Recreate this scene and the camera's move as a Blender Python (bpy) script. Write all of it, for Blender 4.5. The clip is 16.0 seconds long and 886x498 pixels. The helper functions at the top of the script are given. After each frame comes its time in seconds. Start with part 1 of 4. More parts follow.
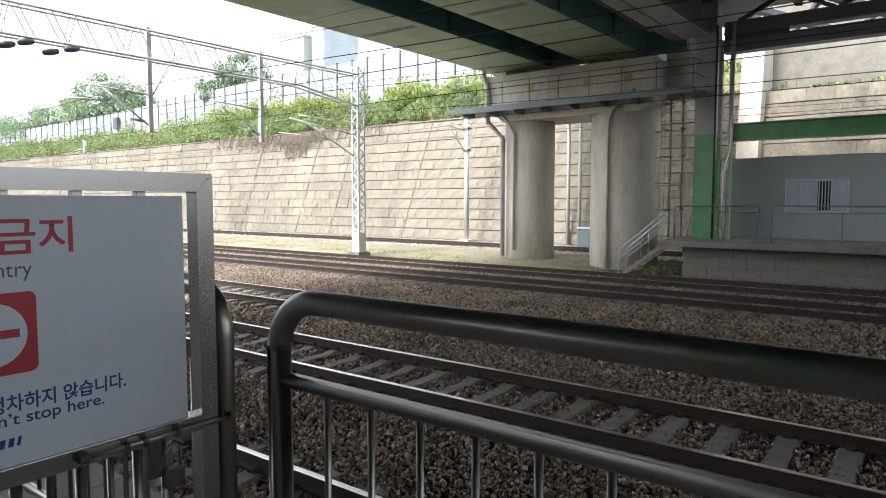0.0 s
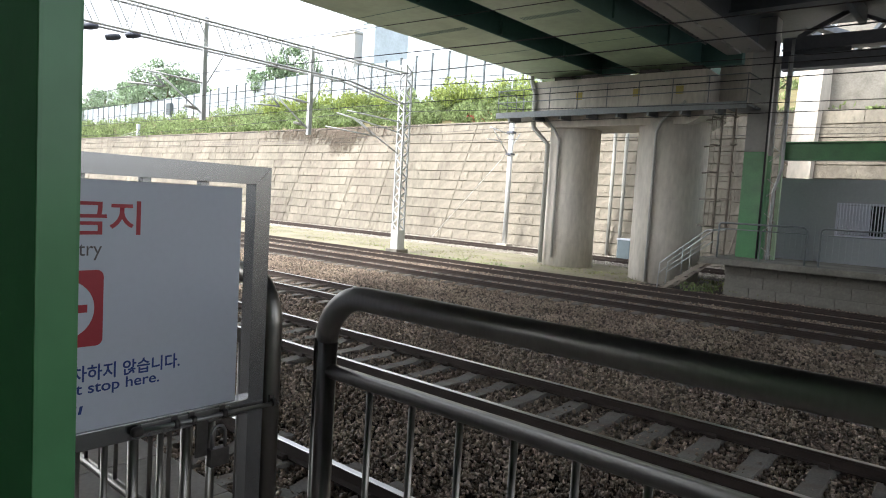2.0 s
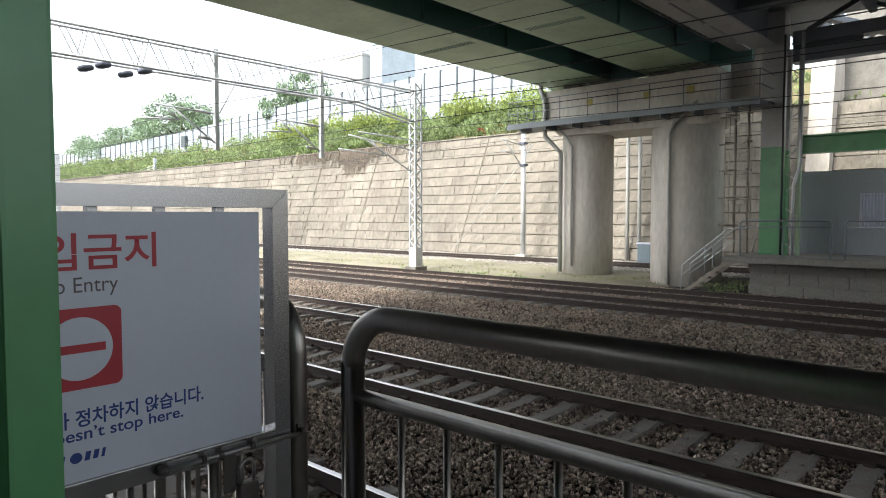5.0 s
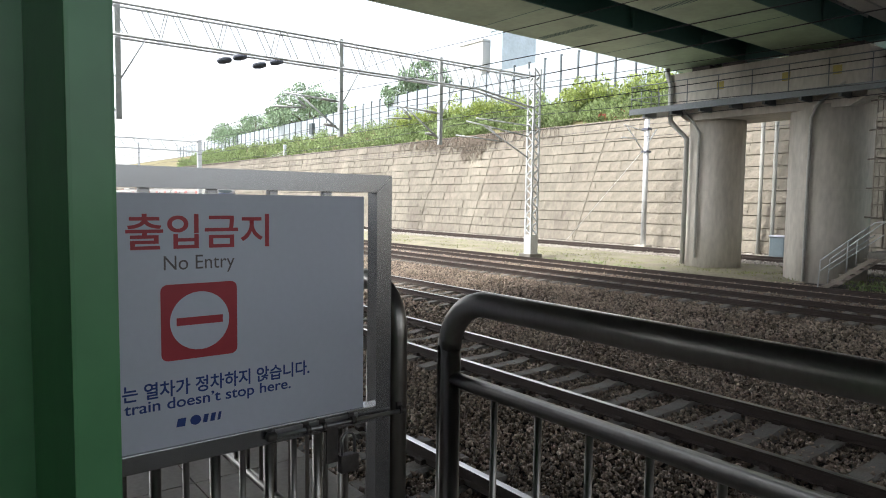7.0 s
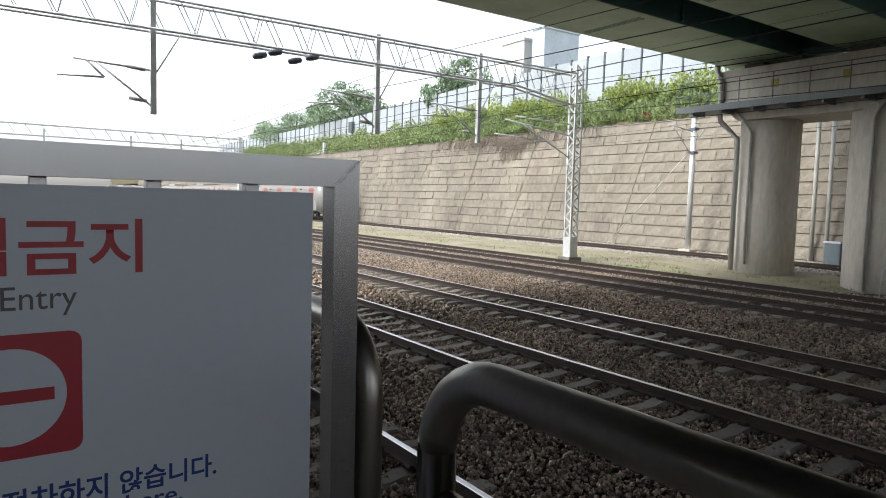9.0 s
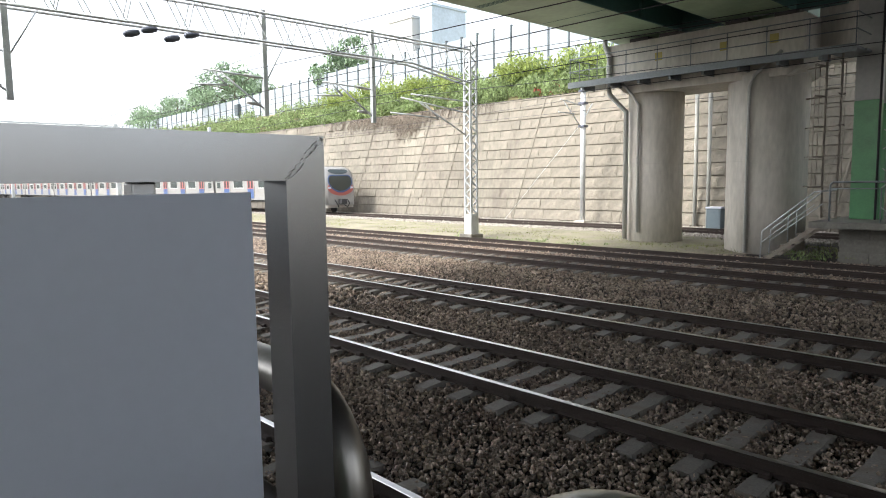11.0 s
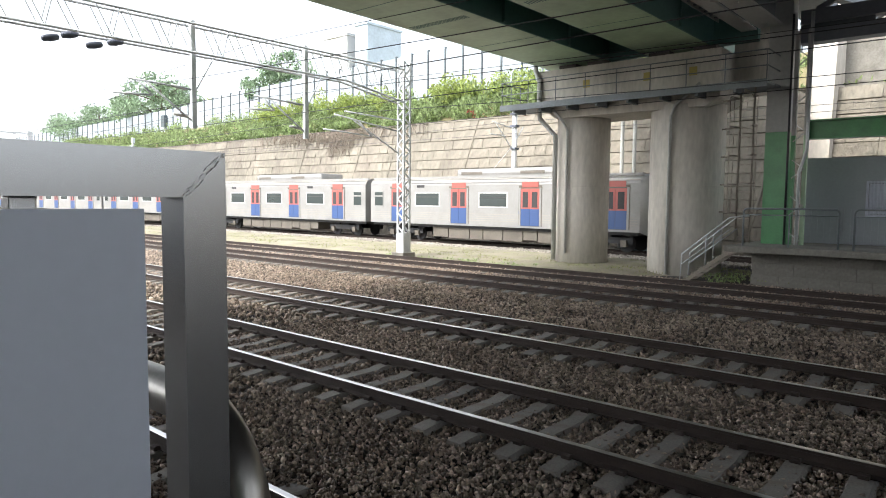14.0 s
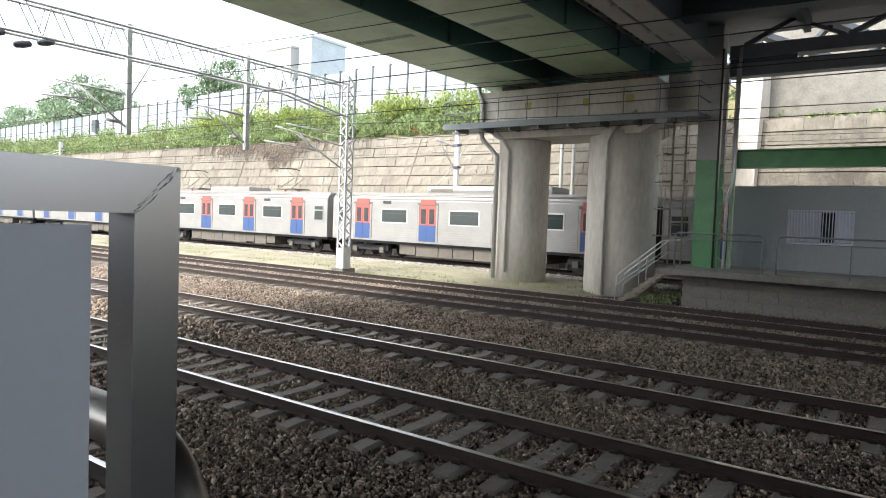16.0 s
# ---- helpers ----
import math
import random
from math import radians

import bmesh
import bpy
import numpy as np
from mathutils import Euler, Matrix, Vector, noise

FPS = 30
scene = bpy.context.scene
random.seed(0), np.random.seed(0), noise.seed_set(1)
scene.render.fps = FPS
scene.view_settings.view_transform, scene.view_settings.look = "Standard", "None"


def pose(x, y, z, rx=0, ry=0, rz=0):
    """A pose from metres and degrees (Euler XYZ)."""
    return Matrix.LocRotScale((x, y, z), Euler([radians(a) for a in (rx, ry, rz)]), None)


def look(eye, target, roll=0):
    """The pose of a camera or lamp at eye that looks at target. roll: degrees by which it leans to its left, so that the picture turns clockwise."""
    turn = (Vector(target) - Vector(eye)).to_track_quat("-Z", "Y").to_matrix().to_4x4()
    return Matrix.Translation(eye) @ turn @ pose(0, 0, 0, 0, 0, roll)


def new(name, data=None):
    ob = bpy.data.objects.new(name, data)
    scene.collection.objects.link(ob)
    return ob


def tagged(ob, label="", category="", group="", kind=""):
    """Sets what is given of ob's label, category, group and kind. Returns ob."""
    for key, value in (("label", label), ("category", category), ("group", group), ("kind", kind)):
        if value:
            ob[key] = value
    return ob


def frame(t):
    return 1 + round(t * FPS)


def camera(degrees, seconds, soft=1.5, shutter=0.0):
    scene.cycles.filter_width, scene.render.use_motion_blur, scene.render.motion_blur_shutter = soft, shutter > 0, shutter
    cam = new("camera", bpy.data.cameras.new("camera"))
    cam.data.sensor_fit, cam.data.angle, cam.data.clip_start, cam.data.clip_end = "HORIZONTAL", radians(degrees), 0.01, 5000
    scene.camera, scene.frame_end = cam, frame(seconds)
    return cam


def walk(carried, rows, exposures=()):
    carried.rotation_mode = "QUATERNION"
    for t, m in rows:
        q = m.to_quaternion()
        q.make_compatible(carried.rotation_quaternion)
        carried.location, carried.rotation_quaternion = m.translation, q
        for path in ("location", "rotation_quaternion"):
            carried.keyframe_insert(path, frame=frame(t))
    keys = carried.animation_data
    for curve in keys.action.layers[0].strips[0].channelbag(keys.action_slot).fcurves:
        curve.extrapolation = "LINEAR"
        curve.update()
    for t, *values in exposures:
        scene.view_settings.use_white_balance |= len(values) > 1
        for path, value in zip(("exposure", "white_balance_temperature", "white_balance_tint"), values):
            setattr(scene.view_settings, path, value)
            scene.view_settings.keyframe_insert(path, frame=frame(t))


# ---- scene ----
cam = camera(67.3, 16.0, 1.0)
PATH = [
    (0, (-0.080, -1.157, 2.524), (-1.291, 0.428, 2.379), -0.0),
    (0.5, (-0.083, -1.165, 2.527), (-1.354, 0.372, 2.381), 0.6),
    (1, (-0.069, -1.189, 2.530), (-1.452, 0.249, 2.382), 1.7),
    (1.5, (-0.069, -1.187, 2.523), (-1.486, 0.214, 2.349), 0.6),
    (2, (-0.081, -1.205, 2.534), (-1.378, 0.311, 2.389), 3.4),
    (2.5, (-0.079, -1.206, 2.529), (-1.414, 0.273, 2.353), 2.2),
    (3, (-0.044, -1.210, 2.530), (-1.548, 0.103, 2.404), 2.6),
    (3.5, (-0.049, -1.198, 2.526), (-1.612, 0.043, 2.395), 1.4),
    (4, (-0.131, -1.174, 2.532), (-1.531, 0.250, 2.421), 2.8),
    (4.2, (-0.146, -1.164, 2.528), (-1.477, 0.326, 2.427), 0.1),
    (6.3, (-0.070, -1.167, 2.524), (-1.534, 0.191, 2.416), -1.2),
    (6.5, (-0.057, -1.164, 2.516), (-1.575, 0.133, 2.394), -1.4),
    (7, (-0.102, -1.138, 2.526), (-1.676, 0.088, 2.383), 0.8),
    (7.5, (-0.241, -1.072, 2.529), (-1.749, 0.237, 2.426), 2.4),
    (8, (-0.344, -0.937, 2.522), (-1.831, 0.396, 2.426), 0.7),
    (8.2, (-0.388, -0.857, 2.528), (-1.981, 0.351, 2.470), 0.4),
    (10.3, (-0.935, -0.510, 2.529), (-2.565, 0.625, 2.303), 1.9),
    (10.5, (-0.965, -0.496, 2.519), (-2.546, 0.697, 2.244), 2.1),
    (11, (-1.066, -0.500, 2.545), (-2.512, 0.867, 2.342), -0.8),
    (11.5, (-1.117, -0.489, 2.548), (-2.412, 1.030, 2.430), -0.7),
    (12, (-1.072, -0.472, 2.551), (-2.408, 1.011, 2.423), 0.1),
    (12.5, (-1.027, -0.478, 2.548), (-2.391, 0.978, 2.410), -0.0),
    (13, (-1.013, -0.476, 2.545), (-2.363, 0.993, 2.402), -0.5),
    (13.5, (-1.049, -0.460, 2.553), (-2.312, 1.085, 2.416), -0.4),
    (14, (-1.047, -0.475, 2.548), (-2.349, 1.035, 2.400), 0.5),
    (14.5, (-1.044, -0.489, 2.554), (-2.276, 1.086, 2.513), 1.5),
    (15, (-1.053, -0.492, 2.562), (-2.298, 1.071, 2.470), 2.2),
    (15.5, (-1.037, -0.496, 2.558), (-2.205, 1.124, 2.452), 1.0),
    (16, (-1.079, -0.480, 2.555), (-2.243, 1.144, 2.461), 2.1),
]
walk(cam, [(t, look(eye, target, roll)) for t, eye, target, roll in PATH], [(0, 2.28, 6400, 9.5), (4.2, 2.24, 6400, 9.5), (6.5, 2.1, 6400, 9.5), (8.2, 1.8, 6400, 9.5), (10.3, 1.45, 6400, 9.5), (10.6, 1.5, 6400, 9.5), (11, 2.15, 6400, 9.5), (12, 2.24, 6400, 9.5), (16, 2.26, 6400, 9.5)])


# ---- light ----
SKY = 0.13
world = bpy.data.worlds.new("overcast_sky")
scene.world = world
world.use_nodes = True
wn, wl = world.node_tree.nodes, world.node_tree.links
sky = wn.new("ShaderNodeTexSky")
sky.sky_type, sky.sun_disc = "NISHITA", False
sky.sun_elevation, sky.sun_rotation = radians(52), radians(200)
sky.air_density, sky.dust_density = 1.0, 3.0
hsv = wn.new("ShaderNodeHueSaturation")
hsv.inputs["Saturation"].default_value = 0.3
wl.new(sky.outputs[0], hsv.inputs["Color"])
wl.new(hsv.outputs[0], wn["Background"].inputs[0])
wn["Background"].inputs[1].default_value = SKY
sun = new("sun", bpy.data.lights.new("sun", "SUN"))
sun.data.energy, sun.data.angle, sun.data.color = 1.0, radians(12), (1.0, 0.95, 0.87)
sun.matrix_world = look((-30, -40, 60), (-18, 20, 0))


# ---- materials ----
def mat(name, col, rough=0.7, metal=0.0, var=0.15, scale=3.0, fine=40.0, bump=0.1, dirt=None, dirt_amount=0.4,
        rand=0.0, island=False, spec=0.5, dist=0.01, stretch=(1, 1, 1)):
    """A two-scale procedural surface: tone varies by broad stains and by fine grain, with fine relief."""
    m = bpy.data.materials.new(name)
    m.use_nodes = True
    n, l = m.node_tree.nodes, m.node_tree.links
    b = n["Principled BSDF"]
    b.inputs["Roughness"].default_value, b.inputs["Metallic"].default_value = rough, metal
    b.inputs["Specular IOR Level"].default_value = spec
    tc = n.new("ShaderNodeTexCoord")
    mp = n.new("ShaderNodeMapping")
    mp.inputs["Scale"].default_value = stretch
    l.new(tc.outputs["Object"], mp.inputs[0])
    big, small = n.new("ShaderNodeTexNoise"), n.new("ShaderNodeTexNoise")
    big.inputs["Scale"].default_value, big.inputs["Detail"].default_value = scale, 5
    small.inputs["Scale"].default_value, small.inputs["Detail"].default_value = fine, 3
    for t in (big, small):
        l.new(mp.outputs[0], t.inputs["Vector"])
    mr = n.new("ShaderNodeMapRange")
    mr.inputs["From Min"].default_value, mr.inputs["From Max"].default_value = 0.3, 0.7
    mr.inputs["To Min"].default_value, mr.inputs["To Max"].default_value = 1 - var, 1 + var
    add = n.new("ShaderNodeMath")
    add.operation = "ADD"
    half = n.new("ShaderNodeMath")
    half.operation = "MULTIPLY"
    half.inputs[1].default_value = 0.5
    l.new(big.outputs[0], add.inputs[0])
    l.new(small.outputs[0], add.inputs[1])
    l.new(add.outputs[0], half.inputs[0])
    l.new(half.outputs[0], mr.inputs[0])
    val = mr.outputs[0]
    if rand or island:
        src = n.new("ShaderNodeNewGeometry").outputs["Random Per Island"] if island else n.new("ShaderNodeObjectInfo").outputs["Random"]
        r2 = n.new("ShaderNodeMapRange")
        r2.inputs["To Min"].default_value, r2.inputs["To Max"].default_value = 1 - rand, 1 + rand
        l.new(src, r2.inputs[0])
        mu = n.new("ShaderNodeMath")
        mu.operation = "MULTIPLY"
        l.new(val, mu.inputs[0])
        l.new(r2.outputs[0], mu.inputs[1])
        val = mu.outputs[0]
    mul = n.new("ShaderNodeVectorMath")
    mul.operation = "SCALE"
    l.new(val, mul.inputs["Scale"])
    if dirt:
        mix = n.new("ShaderNodeMix")
        mix.data_type = "RGBA"
        mix.inputs[6].default_value, mix.inputs[7].default_value = (*col, 1), (*dirt, 1)
        st = n.new("ShaderNodeTexNoise")
        st.inputs["Scale"].default_value, st.inputs["Detail"].default_value = scale * 1.7, 8
        l.new(mp.outputs[0], st.inputs["Vector"])
        dr = n.new("ShaderNodeMapRange")
        dr.inputs["From Min"].default_value, dr.inputs["From Max"].default_value = 0.45, 0.75
        dr.inputs["To Max"].default_value = dirt_amount
        l.new(st.outputs[0], dr.inputs[0])
        l.new(dr.outputs[0], mix.inputs[0])
        l.new(mix.outputs[2], mul.inputs[0])
    else:
        mul.inputs[0].default_value = col
    l.new(mul.outputs[0], b.inputs["Base Color"])
    if bump:
        bp = n.new("ShaderNodeBump")
        bp.inputs["Strength"].default_value, bp.inputs["Distance"].default_value = bump, dist
        l.new(small.outputs[0], bp.inputs["Height"])
        l.new(bp.outputs[0], b.inputs["Normal"])
    return m


# near black: the shade in the gaps between loose stones is in this colour
M_EARTH = mat("ballast_bed_shaded", (0.03, 0.025, 0.022), 0.95, var=0.5, scale=0.6, fine=22, bump=1.0, dist=0.04, dirt=(0.085, 0.06, 0.045), dirt_amount=0.6)
M_STONE = mat("ballast_stone", (0.275, 0.218, 0.168), 0.75, var=0.3, scale=0.4, fine=30, bump=0.3, dirt=(0.15, 0.105, 0.08), dirt_amount=0.75, rand=0.72, island=True)
M_STONE_P = mat("pale_ballast_stone", (0.36, 0.33, 0.29), 0.9, var=0.25, scale=0.4, fine=30, bump=0.3, rand=0.4, island=True)
M_SAND = mat("dry_earth", (0.235, 0.21, 0.155), 0.95, var=0.35, scale=0.8, fine=14, bump=0.4, dirt=(0.19, 0.2, 0.08), dirt_amount=0.8)
M_GRASS = mat("weeds", (0.2, 0.215, 0.085), 0.8, var=0.4, scale=2, fine=20, rand=0.4, island=True)
M_RAIL = mat("rusty_rail_steel", (0.036, 0.025, 0.02), 0.85, 0.0, var=0.3, scale=2, fine=60, bump=0.2)
M_RAILTOP = mat("polished_rail_head", (0.5, 0.49, 0.475), 0.28, 1.0, var=0.1, scale=3, fine=30, bump=0.02, stretch=(0.1, 1, 1))
M_SLEEPER = mat("sleeper_concrete", (0.22, 0.205, 0.182), 0.9, var=0.25, scale=2, fine=40, bump=0.3, rand=0.15, dirt=(0.15, 0.10, 0.07), dirt_amount=0.6)
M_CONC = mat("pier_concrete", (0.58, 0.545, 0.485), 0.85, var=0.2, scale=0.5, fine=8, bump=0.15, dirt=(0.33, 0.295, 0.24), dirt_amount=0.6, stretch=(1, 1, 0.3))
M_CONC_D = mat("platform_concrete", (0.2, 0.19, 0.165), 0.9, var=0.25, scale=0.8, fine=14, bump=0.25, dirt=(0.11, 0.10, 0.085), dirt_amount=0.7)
M_SLAB = mat("platform_paving", (0.42, 0.39, 0.35), 0.85, var=0.15, scale=1.5, fine=40, bump=0.15, dirt=(0.25, 0.22, 0.19))
M_WALL = mat("retaining_wall_stone", (0.205, 0.186, 0.15), 0.95, var=0.38, scale=0.22, fine=4.2, bump=0.8, dist=0.12, dirt=(0.14, 0.118, 0.098), dirt_amount=0.8, rand=0.1, island=True, stretch=(1, 1, 0.45))
M_JOINT = mat("wall_joint", (0.17, 0.15, 0.12), 0.95, var=0.3, scale=0.5, fine=10, bump=0.3)
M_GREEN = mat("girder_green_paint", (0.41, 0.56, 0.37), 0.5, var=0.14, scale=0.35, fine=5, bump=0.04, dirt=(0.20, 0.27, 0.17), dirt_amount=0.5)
# darker copy of the girder green: shade on webs and gaps as colour
M_GREEN_SHADE = mat("girder_shaded_green", (0.085, 0.19, 0.16), 0.55, var=0.15, scale=0.4, fine=5, bump=0.04)
M_GREEN_COL = mat("column_green_paint", (0.10, 0.30, 0.125), 0.32, var=0.16, scale=1.2, fine=25, bump=0.05, dirt=(0.05, 0.13, 0.07))
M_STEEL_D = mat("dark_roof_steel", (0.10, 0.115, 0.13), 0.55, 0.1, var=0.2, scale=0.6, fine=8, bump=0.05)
M_CHORD = mat("truss_steel_grey", (0.20, 0.215, 0.24), 0.5, 0.1, var=0.15, scale=0.6, fine=8, bump=0.05)
M_GREY_COL = mat("column_grey_paint", (0.42, 0.42, 0.40), 0.6, var=0.12, scale=0.6, fine=8, bump=0.05)
# lightened so that the sky's glare round the portal is in the colour
M_GALV = mat("galvanised_steel", (0.56, 0.575, 0.58), 0.5, 0.35, var=0.2, scale=3, fine=30, bump=0.05)
M_WALK = mat("walkway_steel", (0.20, 0.22, 0.23), 0.6, 0.3, var=0.2, scale=1, fine=12, bump=0.05)
M_STAIN = mat("brushed_stainless", (0.33, 0.31, 0.285), 0.36, 1.0, var=0.1, scale=2, fine=120, bump=0.05, stretch=(1, 1, 0.08))
M_GATE = mat("gate_frame_steel", (0.37, 0.37, 0.375), 0.26, 0.95, var=0.09, scale=3, fine=160, bump=0.003, dirt=(0.37, 0.35, 0.33), dirt_amount=0.35)
M_WELD = mat("weld_seam", (0.25, 0.235, 0.225), 0.6, 0.3, var=0.3, scale=60, fine=300, bump=0.3)
M_DARKMET = mat("dark_bolt_steel", (0.11, 0.10, 0.095), 0.5, 0.8, var=0.2, scale=10, fine=60, bump=0.1)
M_BOLT = mat("worn_bolt_rod", (0.35, 0.34, 0.33), 0.35, 0.9, var=0.15, scale=10, fine=80, bump=0.05)
M_PANEL = mat("white_sign_panel", (0.59, 0.615, 0.70), 0.4, var=0.03, scale=2, fine=60, bump=0.01)
M_RED = mat("sign_red", (0.42, 0.03, 0.045), 0.45, var=0.06, scale=5, fine=60, bump=0.0)
M_BLUE = mat("sign_blue", (0.015, 0.045, 0.22), 0.45, var=0.06, scale=5, fine=60, bump=0.0)
M_GREYTXT = mat("sign_dark_text", (0.12, 0.10, 0.11), 0.5, var=0.05, scale=5, fine=60, bump=0.0)
M_SHED = mat("grey_clad_panel", (0.36, 0.385, 0.41), 0.6, var=0.08, scale=0.6, fine=10, bump=0.03)
M_GLASS_D = mat("dark_window_glass", (0.02, 0.03, 0.03), 0.08, var=0.1, scale=1, fine=10, bump=0.0, spec=0.8)
M_TRAINWIN = mat("train_window_glass", (0.028, 0.04, 0.04), 0.1, var=0.1, scale=1, fine=10, bump=0.0, spec=0.8)
M_TRAIN = mat("train_white_paint", (0.275, 0.272, 0.265), 0.35, 0.15, var=0.1, scale=0.9, fine=14, dirt=(0.21, 0.2, 0.185), dirt_amount=0.5, bump=0.01)
M_TFRAME = mat("train_window_surround", (0.5, 0.5, 0.49), 0.4, var=0.05, scale=1, fine=20, bump=0.0)
M_TROOF = mat("train_roof_grey", (0.31, 0.29, 0.26), 0.6, var=0.12, scale=0.8, fine=12, bump=0.03)
M_TRED = mat("train_door_red", (0.34, 0.09, 0.075), 0.4, var=0.05, scale=1, fine=20, bump=0.0)
M_TBLUE = mat("train_door_blue", (0.035, 0.075, 0.2), 0.4, var=0.05, scale=1, fine=20, bump=0.0)
M_TBLACK = mat("train_underframe", (0.035, 0.035, 0.037), 0.8, var=0.3, scale=2, fine=20, bump=0.1)
M_TGREY = mat("train_equipment_grey", (0.13, 0.115, 0.095), 0.7, var=0.25, scale=2, fine=20, bump=0.1)
M_LEAF = mat("leaf_green", (0.225, 0.29, 0.125), 0.6, var=0.3, scale=0.6, fine=6, bump=0.0, rand=0.5, island=True)
M_LEAF_Y = mat("leaf_yellow_green", (0.29, 0.35, 0.1), 0.6, var=0.3, scale=0.6, fine=6, bump=0.0, rand=0.4, island=True)
# leaves of the far trees, lightened to put the haze into their colour
M_LEAF_HAZE = mat("leaf_hazed", (0.235, 0.32, 0.2), 0.6, var=0.3, scale=0.6, fine=6, bump=0.0, rand=0.5, island=True)
M_LEAF_R = mat("leaf_red", (0.28, 0.06, 0.045), 0.6, var=0.3, scale=0.6, fine=6, bump=0.0, rand=0.4, island=True)
for leaf in (M_LEAF, M_LEAF_Y, M_LEAF_HAZE, M_LEAF_R):
    n, l = leaf.node_tree.nodes, leaf.node_tree.links
    thin, blend = n.new("ShaderNodeBsdfTranslucent"), n.new("ShaderNodeMixShader")
    l.new(n["Principled BSDF"].inputs["Base Color"].links[0].from_socket, thin.inputs["Color"])
    l.new(n["Principled BSDF"].outputs[0], blend.inputs[1])
    l.new(thin.outputs[0], blend.inputs[2])
    blend.inputs[0].default_value = 0.45
    l.new(blend.outputs[0], n["Material Output"].inputs[0])
M_TWIG = mat("dry_twigs", (0.2, 0.165, 0.13), 0.9, var=0.3, scale=2, fine=20, bump=0.2)
M_BARK = mat("bark", (0.10, 0.075, 0.055), 0.9, var=0.3, scale=2, fine=20, bump=0.5)
M_SOIL = mat("bank_soil", (0.16, 0.14, 0.07), 0.95, var=0.3, scale=0.6, fine=8, bump=0.4)
M_BARRIER = mat("noise_barrier_panel", (0.33, 0.37, 0.40), 0.45, var=0.1, scale=0.4, fine=6, bump=0.02, rand=0.08)
M_POST = mat("barrier_post", (0.09, 0.11, 0.12), 0.6, 0.3, var=0.15, scale=1, fine=10, bump=0.02)
# blue glass paled in colour for the haze over the distance
M_TOWER = mat("tower_glass_hazed", (0.46, 0.55, 0.62), 0.25, var=0.15, scale=0.3, fine=2, bump=0.0)
M_TOWERW = mat("tower_wall", (0.55, 0.55, 0.54), 0.7, var=0.08, scale=0.3, fine=4, bump=0.0)
M_WIRE = mat("cable_black", (0.03, 0.03, 0.033), 0.6, var=0.1, scale=2, fine=20, bump=0.0)
M_LAMP = mat("floodlight_body", (0.10, 0.11, 0.14), 0.5, 0.4, var=0.1, scale=3, fine=20, bump=0.0)
M_YELLOW = mat("yellow_plate", (0.42, 0.34, 0.1), 0.6, var=0.15, scale=5, fine=30, bump=0.0)
M_CYAN = mat("sound_box_blue", (0.13, 0.17, 0.19), 0.6, var=0.1, scale=3, fine=20, bump=0.0)
M_LADDER = mat("ladder_steel", (0.24, 0.205, 0.17), 0.7, 0.2, var=0.3, scale=3, fine=30, bump=0.1)
M_PVC = mat("pvc_pipe_grey", (0.45, 0.45, 0.42), 0.55, var=0.15, scale=2, fine=20, bump=0.02)


# ---- builders ----
def box(bm, x0, x1, y0, y1, z0, z1, bev=0.0):
    v = [bm.verts.new((x, y, z)) for x in (x0, x1) for y in (y0, y1) for z in (z0, z1)]
    fs = [bm.faces.new([v[i] for i in q]) for q in ((0, 1, 3, 2), (4, 6, 7, 5), (0, 4, 5, 1), (2, 3, 7, 6), (0, 2, 6, 4), (1, 5, 7, 3))]
    if bev:
        es = {e for f in fs for e in f.edges}
        bmesh.ops.bevel(bm, geom=list(es), offset=bev, segments=2, affect="EDGES", profile=0.7)


def beam(bm, a, b, w, h=None, up=(0, 0, 1)):
    """A rectangular bar from a to b, w wide and h high."""
    h = h or w
    a, b = Vector(a), Vector(b)
    d = (b - a).normalized()
    u = Vector(up)
    if abs(d.dot(u)) > 0.99:
        u = Vector((0, 1, 0))
    s = d.cross(u).normalized() * (w / 2)
    t = s.cross(d).normalized() * (h / 2)
    r = [[bm.verts.new(p + i * s + j * t) for i, j in ((-1, -1), (1, -1), (1, 1), (-1, 1))] for p in (a, b)]
    bm.faces.new(r[0][::-1])
    bm.faces.new(r[1])
    for k in range(4):
        bm.faces.new((r[0][k], r[0][(k + 1) % 4], r[1][(k + 1) % 4], r[1][k]))


def tube(bm, pts, rad, seg=10, closed_ends=True):
    """A round tube along a polyline; rad may be a list."""
    pts = [Vector(p) for p in pts]
    rads = rad if isinstance(rad, (list, tuple)) else [rad] * len(pts)
    rings, ref = [], None
    for i, p in enumerate(pts):
        d = (pts[min(i + 1, len(pts) - 1)] - pts[max(i - 1, 0)]).normalized()
        if ref is None:
            ref = Vector((0, 0, 1)) if abs(d.z) < 0.9 else Vector((1, 0, 0))
        s = d.cross(ref).normalized()
        t = s.cross(d).normalized()
        ref = t
        rings.append([bm.verts.new(p + rads[i] * (math.cos(2 * math.pi * k / seg) * s + math.sin(2 * math.pi * k / seg) * t)) for k in range(seg)])
    for r0, r1 in zip(rings, rings[1:]):
        for k in range(seg):
            f = bm.faces.new((r0[k], r0[(k + 1) % seg], r1[(k + 1) % seg], r1[k]))
            f.smooth = True
    if closed_ends:
        bm.faces.new(rings[0][::-1])
        bm.faces.new(rings[-1])


